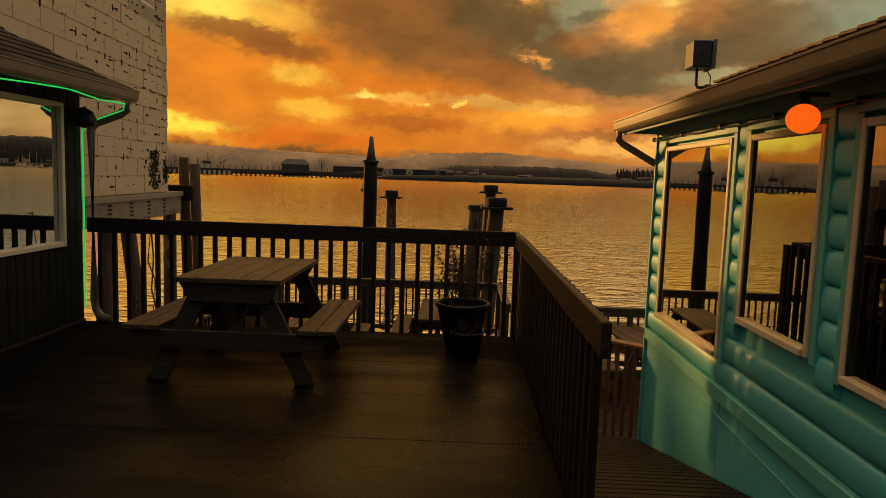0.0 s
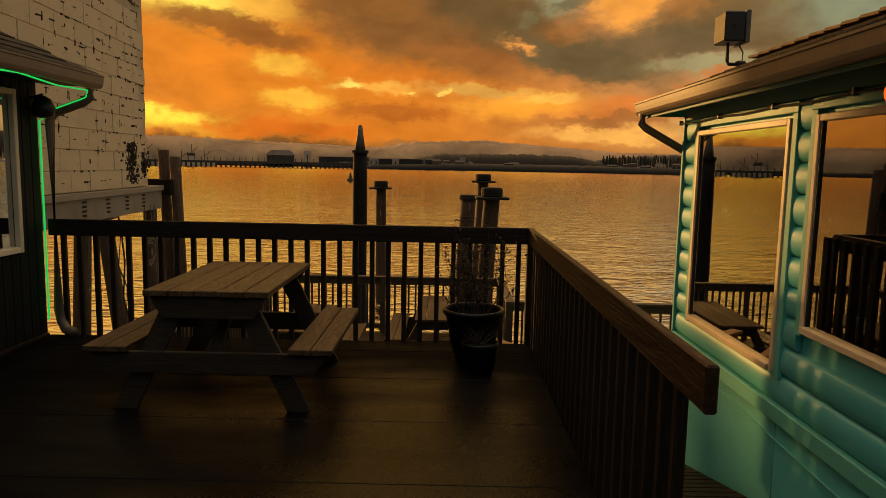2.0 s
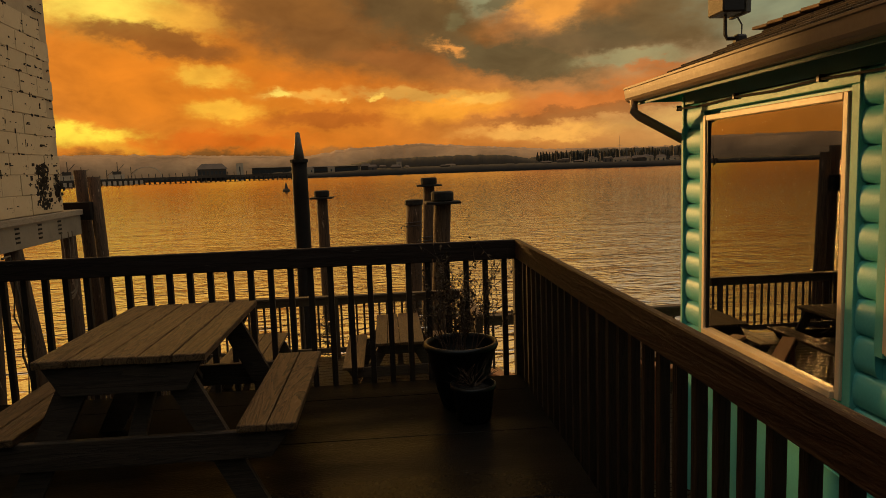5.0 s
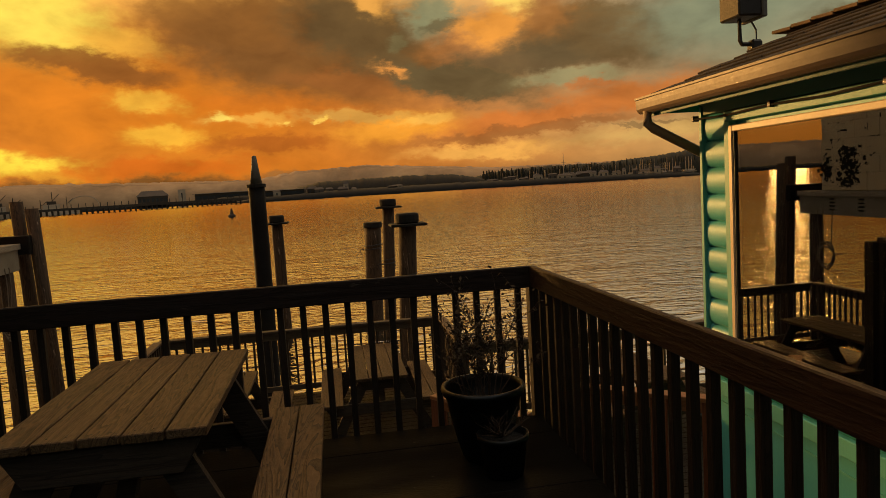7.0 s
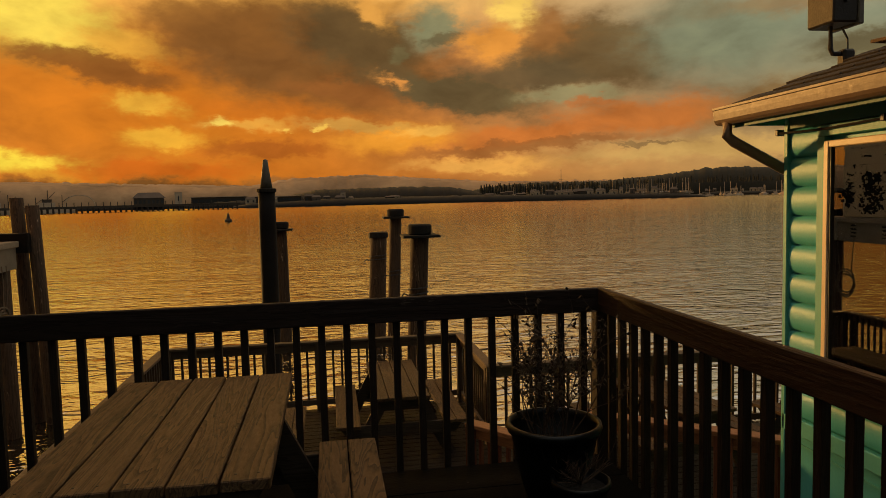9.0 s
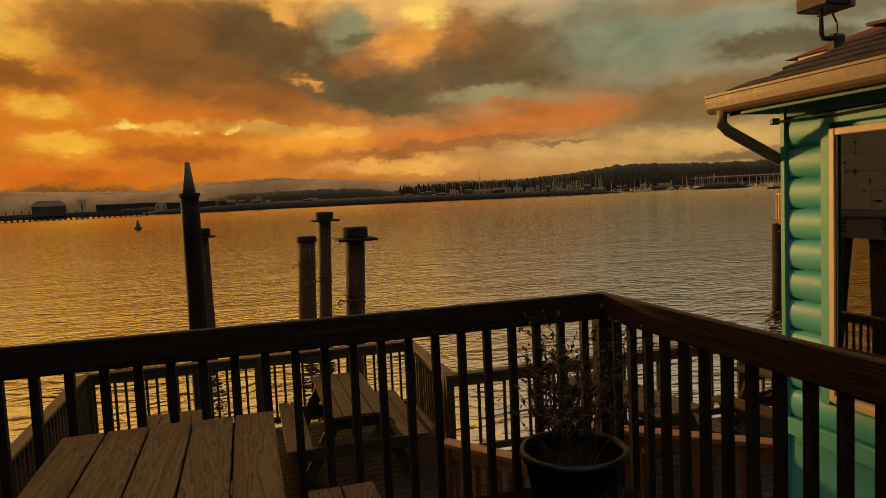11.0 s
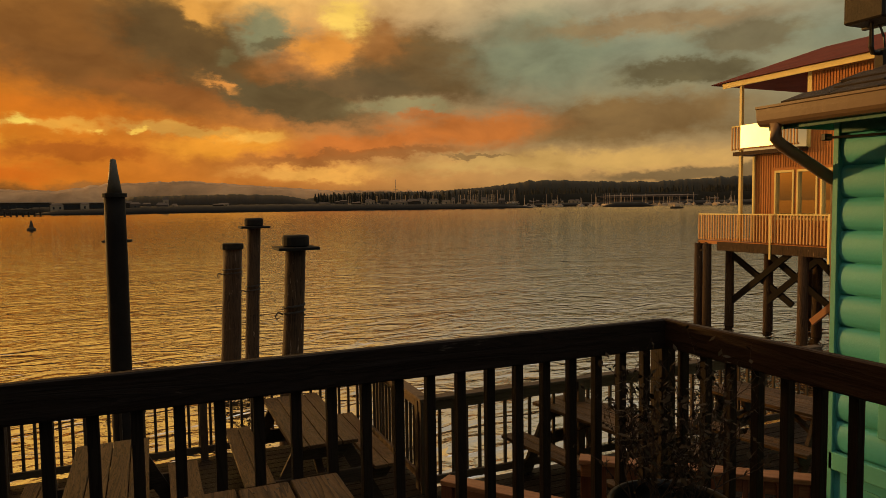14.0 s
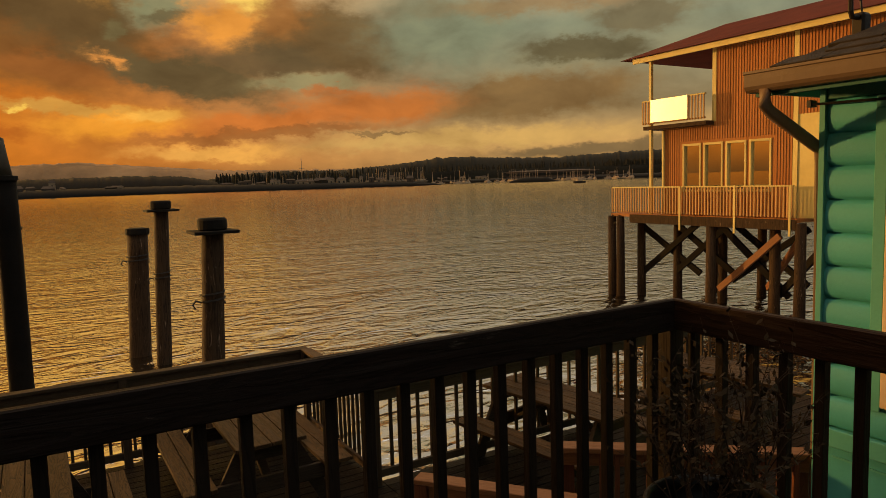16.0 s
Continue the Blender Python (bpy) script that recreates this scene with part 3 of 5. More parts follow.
far_house(-4.3, 812, Z_WATER + 3.5, 60, 16, 8, 1, "long_shed", "long low shed on the far shore", FARWOOD)
far_house(39.5, 1195, Z_WATER + 4, 150, 16, 11, 2, "boat_shed", "long covered boat shed behind the marina", ROOFS)
far_house(1.2, 812, Z_WATER + 5.5, 6, 4, 9, 3, "white_tower", "small white tower on the far shore")

# long pier on piles
pier = thing("pier", (0, 0, 0), "long dark timber pier on many piles", "pier")
pa, pb = at_bearing(-26, 690), at_bearing(-7.0, 690)
part("pier_deck", beam((pa.x, pa.y, Z_WATER + 4.6), (pb.x, pb.y, Z_WATER + 4.6), 8, 2.0, 0), FARWOOD, pier)
pile_me = mesh_of("support", box(-0.7, 0.7, -0.7, 0.7, 0, 4.2), FARWOOD)
for i in range(52):
    q = pa.lerp(pb, (i + 0.5) / 52)
    piece("support", pile_me, pier, (q.x, q.y, Z_WATER))
post_me = mesh_of("pier_post", box(-0.25, 0.25, -0.25, 0.25, 0, 3.4), FARWOOD)
for i in range(40):
    q = pa.lerp(pb, (i + 0.5) / 40)
    piece("lamp_post", post_me, pier, (q.x, q.y, Z_WATER + 5.6))

# arched frame and ships behind the pier
arch = thing("arched_frame", (0, 0, 0), "pale arched frame behind the pier", "structure")
c = at_bearing(-18.3, 970)
part("arch", tube([(c.x + 18 * math.cos(math.pi * k / 16), c.y, Z_WATER + 3 + 17 * math.sin(math.pi * k / 16) ** 0.7) for k in range(17)], 0.5, 6), PALE, arch)


def ship(az_deg, dist, length, label):
    p = at_bearing(az_deg, dist)
    t = thing("fishing_ship", (p.x, p.y, Z_WATER), label, "ship", "ships at the pier", rz=-az_deg)
    bm = bmesh.new()
    vs = []
    for z, s in ((0, 0.9), (5, 1.0)):
        vs.append([bm.verts.new((x * length * s, y, z + (1.5 if abs(x) > 0.45 and z else 0))) for x, y in ((-0.5, -2), (0.4, -4), (0.5, 0), (0.4, 4), (-0.5, 2))])
    for k in range(5):
        bm.faces.new((vs[0][k], vs[0][(k + 1) % 5], vs[1][(k + 1) % 5], vs[1][k]))
    bm.faces.new(vs[1])
    part("hull", bm, PALE, t)
    part("deckhouse", box(-length * .3, length * .05, -3, 3, 5, 10), PALE, t)
    part("bridge", box(-length * .22, -length * .02, -2.5, 2.5, 10, 13), FARWOOD, t)
    for x, h in ((-0.1, 22), (0.2, 17), (-0.35, 15)):
        part("mast", tube([(x * length, 0, 5), (x * length, 0, h)], 0.35, 5), FARWOOD, t)
        part("boom", tube([(x * length, 0, h * .6), (x * length + 6, 0, h * .9)], 0.25, 5), FARWOOD, t)


ship(-20.0, 760, 40, "large pale fishing ship moored by the pier")
ship(-23.3, 700, 36, "large pale fishing ship moored by the pier")

# marina boats
random.seed(21)
HULL = surface("white_boat_hull", (0.45, 0.34, 0.23), (0.3, 0.23, 0.16), 0.3, 2, 0.4, 0.05)
boats = []
for kind in range(2):
    t = thing("sailing_boat", (0, 0, -50), "moored pale sailing boat with a tall bare mast", "boat", "marina boats")
    bm = bmesh.new()
    rings = []
    for z, s in ((0, 0.8), (1.6, 1.0)):
        rings.append([bm.verts.new((x * s, y * s, z)) for x, y in ((-5, -1.4), (2, -1.7), (6, 0), (2, 1.7), (-5, 1.4))])
    for k in range(5):
        bm.faces.new((rings[0][k], rings[0][(k + 1) % 5], rings[1][(k + 1) % 5], rings[1][k]))
    bm.faces.new(rings[1])
    part("hull", bm, HULL, t)
    part("cabin", box(-2.5, 2.2, -1.1, 1.1, 1.6, 2.6, 0.2), HULL, t)
    part("mast", tube([(0.8, 0, 1.6), (0.8, 0, 17 if kind else 12)], [0.26, 0.18], 5), PALE, t)
    part("boom", tube([(0.8, 0, 3.2), (-4, 0, 3.2)], 0.22, 5), PALE, t)
    boats.append(t)
for i in range(120):
    a = random.choice((random.uniform(24, 30), random.uniform(28, 47), random.uniform(36, 47), random.uniform(14, 28)))
    d = random.uniform(900, 1120) if a > 29 else random.uniform(790, 812)
    p = at_bearing(a, d)
    zz = Z_WATER if a > 29 else Z_WATER + 4.0
    m = pose(p.x, p.y, zz, 0, 0, random.uniform(0, 360))
    if i < 2:
        boats[i].matrix_basis = m
    else:
        copy_thing(boats[random.choice((0, 0, 1))], m)
# tall mast ashore
p = at_bearing(19.1, 790)
t = thing("flag_mast", (p.x, p.y, Z_WATER + 3), "tall thin mast on the far shore", "mast")
part("pole", tube([(0, 0, 0), (0, 0, 31)], [0.45, 0.25], 6), PALE, t)
part("yard", tube([(-3, 0, 20), (3, 0, 20)], 0.2, 5), PALE, t)

# buoy and a small launch under way
t = thing("channel_buoy", (-28.1, 200, Z_WATER), "small dark channel buoy on the water", "buoy")
part("float", lathe([(0.2, -0.6), (1.0, -0.2), (1.0, 0.5), (0.5, 0.8)], 14), FARWOOD, t, smooth=True)
part("tower", lathe([(0.55, 0.7), (0.25, 2.1), (0.05, 2.5)], 8), FARWOOD, t)
p = at_bearing(41.5, 520)
t = thing("motor_launch", (p.x, p.y, Z_WATER), "small dark motor launch on the water", "boat", rz=-20)
part("hull", box(-4.5, 4.5, -1.4, 1.4, 0, 1.3, 0.3), FARWOOD, t)
part("wheelhouse", box(-2, 1.5, -1.1, 1.1, 1.3, 3.0, 0.15), PALE, t)


# ---------- mooring piles ----------
def mooring_pile(x, y, top, r, lean, label, cap=None, cone=False, mat=None):
    t = thing("mooring_pile", (x, y, Z_WATER), label, "pile", "mooring piles")
    h = top - Z_WATER
    prof = [(r * 1.08, -1.5)] + [(r * (1.05 - 0.1 * k / 8), h * k / 8) for k in range(9)]
    bm = lathe(prof, 14, None, 0.10)
    for v in bm.verts:
        v.co.x += lean[0] * (v.co.z - h)
        v.co.y += lean[1] * (v.co.z - h)
    part("shaft", bm, mat or PILE, t, smooth=True)
    if cone:
        part("collar", lathe([(r * 1.12, h - 0.02), (r * 1.12, h + 0.05), (r * 0.8, h + 0.06)], 16), CAP, t)
        part("cone_tip", lathe([(r * 0.72, h + 0.05), (r * 0.42, h + 0.42), (0.05, h + cone), (0.01, h + cone + 0.02)], 16), CONE, t, "bare metal cone tip", True)
    elif cap:
        part("cap_plate", box(-cap, cap, -cap, cap, h - 0.02, h + 0.04, 0.012), CAP, t)
        part("cap_drum", lathe([(cap * 0.60, h + 0.04), (cap * 0.66, h + 0.07), (cap * 0.66, h + 0.24), (cap * 0.58, h + 0.28)], 18), CAP, t, smooth=False)
    else:
        part("cap_drum", lathe([(r * 1.1, h - 0.02), (r * 1.15, h + 0.03), (r * 1.1, h + 0.16), (r * 0.7, h + 0.18)], 14), CAP, t)
    return t


mooring_pile(-2.24, 18.5, 1.90, 0.185, (0.004, 0), "black tarred mooring pile with a metal cone tip", cone=0.66, mat=PILE_DARK)
mooring_pile(-2.55, 27.1, 0.72, 0.20, (-0.006, 0), "weathered timber pile with a flat dark cap", cap=0.40)
mooring_pile(1.22, 25.85, 1.06, 0.20, (0.045, 0), "tall weathered timber pile with a flat dark cap", cap=0.42)
mooring_pile(1.10, 18.95, 0.80, 0.215, (0.055, 0), "thick weathered timber pile with a flat dark cap", cap=0.42)
mooring_pile(0.75, 27.4, 0.36, 0.30, (0.045, 0), "stout weathered timber pile with a tarred top", mat=PILE)
for x, y, z, r in ((1.02, 18.95, -0.6, 0.23), (1.13, 25.85, -0.9, 0.22), (0.71, 27.4, -0.5, 0.31)):
    t = thing("rope_lashing", (x, y, z), "dark rope and chain wound round a pile", "rope")
    part("rope", tube([(r * math.cos(k * 0.6) , r * math.sin(k * 0.6), 0.012 * k) for k in range(24)], 0.022, 6), IRON, t)
    part("hook", tube([(-r, -0.05, 0.05), (-r - 0.10, -0.05, 0.1), (-r - 0.16, -0.05, 0.02), (-r - 0.12, -0.05, -0.06)], 0.02, 6), IRON, t)

# ---------- upper deck ----------
deck = thing("floor", (0, 0, 0), "dark wet coated deck floor with seams", "floor", kind="structure")
part("deck_edge", box(X_LEFT - 0.02, X_RIGHT - 0.02, -4.0, Y_FAR - 0.03, -0.30, -0.012), RAIL_X, deck)
ys = [-4.0, -2.78, -1.56, -0.34, 0.88, 2.10, 3.32, 4.54, 5.40, 6.28, 7.06, Y_FAR - 0.028]
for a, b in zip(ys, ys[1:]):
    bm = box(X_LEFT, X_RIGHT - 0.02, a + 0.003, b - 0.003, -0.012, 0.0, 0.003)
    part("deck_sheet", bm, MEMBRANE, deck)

RAIL_TOP = 1.07
rail_far = thing("guard_rail", (0, Y_FAR, 0), "dark stained timber guard rail along the deck edge", "railing", "deck railings")
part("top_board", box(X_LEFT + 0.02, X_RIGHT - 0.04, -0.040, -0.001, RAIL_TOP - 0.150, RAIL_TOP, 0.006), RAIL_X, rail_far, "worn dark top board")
bal = mesh_of("baluster", box(-0.021, 0.021, -0.021, 0.021, -0.22, RAIL_TOP - 0.034, 0.003), RAIL_Z)
for i in range(29):
    piece("baluster", bal, rail_far, (0.618 - i * 0.149, 0.024, 0), random.uniform(-2, 2))
rail_side = thing("guard_rail", (X_RIGHT, 0, 0), "dark stained timber guard rail beside the ramp", "railing", "deck railings")
Y_END = 3.10
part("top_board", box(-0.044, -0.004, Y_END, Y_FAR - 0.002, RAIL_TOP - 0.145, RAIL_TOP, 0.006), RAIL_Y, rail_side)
for i in range(26):
    piece("baluster", bal, rail_side, (0.020, 7.33 - i * 0.1545, 0), random.uniform(-2, 2))
post = mesh_of("corner_post", box(-0.045, 0.045, -0.045, 0.045, -0.25, RAIL_TOP - 0.034, 0.004), RAIL_Z)
piece("corner_post", post, rail_side, (-0.003, Y_FAR + 0.022, 0))


# ---------- picnic tables ----------
def rail_board(top, bottom, z1, z0, y):
    """A cross board with slanting ends; top and bottom are its half lengths."""
    bm = bmesh.new()
    vs = [[bm.verts.new((x, yy, z)) for x, z in ((-top, z1), (top, z1), (bottom, z0), (-bottom, z0))] for yy in (y - 0.02, y + 0.02)]
    bm.faces.new(vs[0])
    bm.faces.new(vs[1])
    for k in range(4):
        bm.faces.new((vs[0][k], vs[0][(k + 1) % 4], vs[1][(k + 1) % 4], vs[1][k]))
    bmesh.ops.bevel(bm, geom=bm.edges[:], offset=0.004, segments=1, affect="EDGES", profile=0.5)
    return bm


NAIL = mesh_of("nail_head", lathe([(0.0045, -0.003), (0.005, 0.0), (0.004, 0.0008)], 8), IRON)


def picnic_table(at, length, width, top_z, rz=0.0, planks=5, label="weathered timber picnic table with fixed benches", splay=0.40, reach=0.78, bench=0.58, inset=0.16, nails=False):
    t = thing("picnic_table", at, label, "picnic table", "picnic tables", rz=rz)
    w = width / planks
    for i in range(planks):
        x = -width / 2 + i * w
        d = 0.006 * ((i * 7) % 3 - 1)
        part("top_plank", box(x + 0.004, x + w - 0.004, -length / 2 + d, length / 2 + d, top_z - 0.038, top_z, 0.004), TABLE_WOOD, t)
    bz = top_z * bench
    for s in (-1, 1):
        for k in range(2):
            x0 = s * (reach - 0.145 * k)
            lo, hi = sorted((x0, x0 - s * 0.138))
            part("bench_plank", box(lo, hi, -length / 2, length / 2, bz - 0.038, bz, 0.004), TABLE_WOOD, t)
    for e in (-1, 1):
        y = e * (length / 2 - inset)
        part("top_rail", rail_board(width / 2 - 0.025, width / 2 - 0.11, top_z - 0.039, top_z - 0.185, y + e * 0.021), TABLE_WOOD_X, t)
        part("bench_rail", rail_board(reach - 0.03, reach - 0.13, bz - 0.039, bz - 0.18, y + e * 0.021), TABLE_WOOD_X, t)
        for s in (-1, 1):
            a, b = Vector((s * 0.20, y - e * 0.022, top_z - 0.045)), Vector((s * (splay + 0.17), y - e * 0.022, 0.0))
            bm = bmesh.new()
            hw = 0.075
            q = [[bm.verts.new((p.x + dx * hw, p.y + dy, p.z)) for p, dx in ((a, -1), (a, 1), (b, 1), (b, -1))] for dy in (-0.02, 0.02)]
            bm.faces.new(q[0])
            bm.faces.new(q[1])
            for k in range(4):
                bm.faces.new((q[0][k], q[0][(k + 1) % 4], q[1][(k + 1) % 4], q[1][k]))
            part("leg", bm, TABLE_WOOD_X, t)
        for i in range(planks if nails else 0):
            for dx in (0.28, 0.72):
                piece("nail_head", NAIL, t, (-width / 2 + (i + dx) * w, y + e * 0.021 + 0.004 * ((i * 5) % 3 - 1), top_z + 0.0006))
        part("brace", beam((0, y - e * 0.05, bz - 0.1), (0, e * 0.06, top_z - 0.06), 0.085, 0.036), TABLE_WOOD_X, t)
    return t


picnic_table((-1.560, 6.14, 0), 1.34, 0.80, 0.80, reach=0.80, bench=0.54, inset=0.07, nails=True)
picnic_table((-0.17, 12.15, Z_LOW), 1.88, 0.66, 0.74, 0, 4, "weathered picnic table on the lower deck")
picnic_table((-2.10, 11.25, Z_LOW), 1.85, 0.66, 0.74, 0, 4, "weathered picnic table on the lower deck")
picnic_table((2.83, 10.75, Z_LOW), 1.75, 0.66, 0.74, 9, 4, "weathered picnic table on the lower deck")
picnic_table((5.05, 10.45, Z_LOW), 1.5, 0.70, 0.74, 12, 4, "weathered picnic table on the lower deck")


# ---------- lower deck ----------
low = thing("lower_floor", (0, 0, 0), "dark wet plank lower deck", "deck", kind="structure")
part("joist_frame", box(-3.35, 1.0, 7.5, 13.45, Z_LOW - 0.35, Z_LOW - 0.045), PILE_DARK, low)
part("joist_frame", box(1.0, 7.0, 7.7, 11.4, Z_LOW - 0.35, Z_LOW - 0.045), PILE_DARK, low)
plank_a = mesh_of("plank", box(-2.175, 2.175, -0.068, 0.068, -0.04, 0, 0.004), PLANK)
plank_b = mesh_of("plank", box(-3.0, 3.0, -0.068, 0.068, -0.04, 0, 0.004), PLANK)
for i in range(41):
    piece("plank", plank_a, low, (-1.175, 7.60 + i * 0.1445, Z_LOW), 0, (1, 1, 1))
for i in range(26):
    piece("plank", plank_b, low, (4.004, 7.74 + i * 0.1445, Z_LOW))
for x in (-3.1, -1.1, 0.8):
    for y in (9.4, 13.2):
        t = thing("deck_pile", (x, y, Z_WATER), "dark timber pile under the lower deck", "pile", "deck piles")
        part("shaft", lathe([(0.16, -1.5), (0.15, Z_LOW - 0.34 - Z_WATER)], 12, None, 0.06), PILE_DARK, t)


def low_rail(a, b, step=0.125, label="grey-brown timber rail of the lower deck", mats=None, top=1.02, flat=0.115, z0=Z_LOW, skip=0.0):
    """A rail from a to b (x, y), with posts at both ends."""
    a, b = Vector((*a, 0)), Vector((*b, 0))
    d = b - a
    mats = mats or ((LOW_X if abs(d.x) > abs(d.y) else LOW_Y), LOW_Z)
    t = thing("low_guard_rail", (a.x, a.y, z0), label, "railing", "lower deck railings", rz=math.degrees(math.atan2(d.y, d.x)))
    L = d.length
    board = mats[0]
    part("cap", box(0, L, -0.065, 0.065, top - 0.035, top, 0.004), board, t)
    part("top_board", box(0.01, L - 0.01, -0.02, 0.018, top - 0.035 - flat, top - 0.036, 0.003), board, t)
    part("bottom_board", box(0.01, L - 0.01, -0.02, 0.018, 0.07, 0.15, 0.003), board, t)
    me = mesh_of("baluster", box(-0.016, 0.016, 0.019, 0.050, 0.05, top - 0.036, 0.002), mats[1])
    for i in range(int((L - 0.1) / step)):
        piece("baluster", me, t, (0.1 + i * step, 0, 0))
    pm = mesh_of("post", box(-0.045, 0.045, -0.062, -0.021, -0.1, top - 0.036, 0.003), mats[1])
    for k in range(max(2, int(L / 1.8) + 1)):
        piece("post", pm, t, (0.05 + (L - 0.1) * k / max(1, int(L / 1.8)), 0, 0))
    return t


low_rail((-3.31, 13.42), (0.97, 13.42))
low_rail((0.93, 13.36), (0.93, 11.40))
low_rail((0.86, 11.36), (6.9, 11.36), 0.16)
low_rail((-3.31, 13.36), (-3.31, 7.60))
CEDAR = (CEDAR_X, CEDAR_Z)
low_rail((2.23, 7.62), (1.02, 8.62), 0.10, "new red cedar rail beside the ramp", CEDAR, 1.29, 0.10)
low_rail((0.20, 9.12), (0.86, 8.26), 0.10, "new red cedar rail beside the ramp", CEDAR, 1.10, 0.10)

# ramp between the deck and the cabin
ramp = thing("ramp", (0, 0, 0), "dark wet plank ramp leading down to the lower deck", "ramp", kind="structure")
Y0, Y1, ZR0, ZR1 = 2.9, 8.2, 0.09, -1.25
slope = math.degrees(math.atan2(ZR1 - ZR0, Y1 - Y0))
part("stringer", beam((0.80, Y0, ZR0 - 0.16), (0.80, Y1, ZR1 - 0.16), 0.05, 0.24), PILE_DARK, ramp)
part("stringer", beam((2.02, Y0, ZR0 - 0.16), (2.02, Y1, ZR1 - 0.16), 0.05, 0.24), PILE_DARK, ramp)
rp = mesh_of("plank", box(-0.66, 0.66, -0.063, 0.063, -0.04, 0, 0.006), PLANK)
nr = int(math.hypot(Y1 - Y0, ZR1 - ZR0) / 0.145)
for i in range(nr):
    f = (i + 0.5) / nr
    piece("plank", rp, ramp, (1.43, Y0 + (Y1 - Y0) * f, ZR0 + (ZR1 - ZR0) * f), 0, (1, 1, 1), slope)
part("top_landing", box(0.76, 2.09, -4.0, 2.9, -0.2, 0.085), PLANK, ramp)

# ---------- potted shrub ----------
pot = thing("plant_pot", (0.19, 6.77, 0.002), "large glazed black plant pot", "plant pot")
part("pot_body", lathe([(0.125, 0.0), (0.14, 0.02), (0.176, 0.14), (0.212, 0.30), (0.230, 0.40), (0.248, 0.41), (0.256, 0.435), (0.250, 0.455), (0.232, 0.455), (0.226, 0.42), (0.205, 0.30), (0.02, 0.29)], 32), POT, pot, smooth=True)
part("soil", lathe([(0.204, 0.295), (0.207, 0.315), (0.12, 0.325), (0.01, 0.33)], 20, None, 0.05), SOIL, pot)
random.seed(5)
shrub = thing("shrub", (0.19, 6.77, 0.33), "sparse twiggy shrub growing in the black pot", "shrub")
leaf_spots = []


def grow(bm, p, d, r, length, depth):
    pts, rad = [p.copy()], [r]
    q = p.copy()
    for k in range(4):
        d = (d + Vector((random.uniform(-.28, .28), random.uniform(-.28, .28), random.uniform(-.1, .22)))).normalized()
        q = q + d * length / 4
        pts.append(q.copy())
        rad.append(r * (1 - 0.16 * (k + 1)))
        if depth > 0 and k > 0:
            for _ in range(random.choice((1, 1, 2))):
                e = (d + Vector((random.uniform(-1, 1), random.uniform(-1, 1), random.uniform(-.1, .6)))).normalized()
                grow(bm, q, e, r * 0.55, length * random.uniform(.35, .6), depth - 1)
        if depth < 2:
            leaf_spots.append((q.copy(), d.copy()))
    tube(pts, rad, 4, bm)


for i in range(20):
    bm = bmesh.new()
    a = random.uniform(0, 6.28)
    d = Vector((math.cos(a) * random.uniform(.05, .75), math.sin(a) * random.uniform(.05, .75), 1)).normalized()
    grow(bm, Vector((math.cos(a) * 0.07, math.sin(a) * 0.07, -0.02)), d, 0.0050, random.uniform(.24, .50), 2)
    part("branch", bm, TWIG, shrub)
bm = bmesh.new()
for p, d in leaf_spots:
    for _ in range(1):
        if random.random() < 0.8:
            s = random.uniform(.009, .021)
            u = Vector((random.uniform(-1, 1), random.uniform(-1, 1), random.uniform(-1, 1))).normalized()
            v = d.cross(u).normalized()
            c = p + u * 0.012
            vs = [bm.verts.new(c + o) for o in (-u * s, v * s * .45, u * s, -v * s * .45)]
            bm.faces.new(vs)
part("foliage", bm, LEAF, shrub, "small dry leaves", kind="stuff")
small_pot = thing("plant_pot", (0.235, 6.50, 0.002), "small plain black pot beside the large one", "plant pot")
part("pot_body", lathe([(0.10, 0.0), (0.112, 0.015), (0.135, 0.20), (0.148, 0.215), (0.150, 0.24), (0.138, 0.245), (0.126, 0.20), (0.02, 0.19)], 28), POT, small_pot, smooth=True)
part("soil", lathe([(0.124, 0.192), (0.127, 0.205), (0.06, 0.215), (0.01, 0.22)], 18, None, 0.04), SOIL, small_pot)
trail = thing("trailing_plant", (0.235, 6.50, 0.215), "small dry plant growing in the small black pot", "plant")
bm = bmesh.new()
for i in range(22):
    a = random.uniform(0, 6.28)
    grow(bm, Vector((0, 0, 0)), Vector((math.cos(a), math.sin(a), random.uniform(.35, 1.3))).normalized(), 0.0035, random.uniform(.10, .2), 1)
part("stem_tangle", bm, TWIG, trail, kind="stuff")

# ---------- teal cabin ----------
W1, W2, W3 = (5.55, 7.15, 0.33, 1.95), (4.27, 5.25, 0.67, 1.95), (2.4, 3.94, 0.64, 1.95)
Y_COR = 7.52
HOLES = [W1, W2, W3]
cabin = thing("wall_cabin", (0, 0, 0), "teal painted log siding wall of the cabin", "wall", kind="structure")
part("wall_core", pierced("x", X_CABIN + 0.03, 0.12, -4.0, Y_COR - 0.02, Z_LOW, 2.2, HOLES), TEAL, cabin)
PITCH, Z_LEDGE = 0.193, 0.11


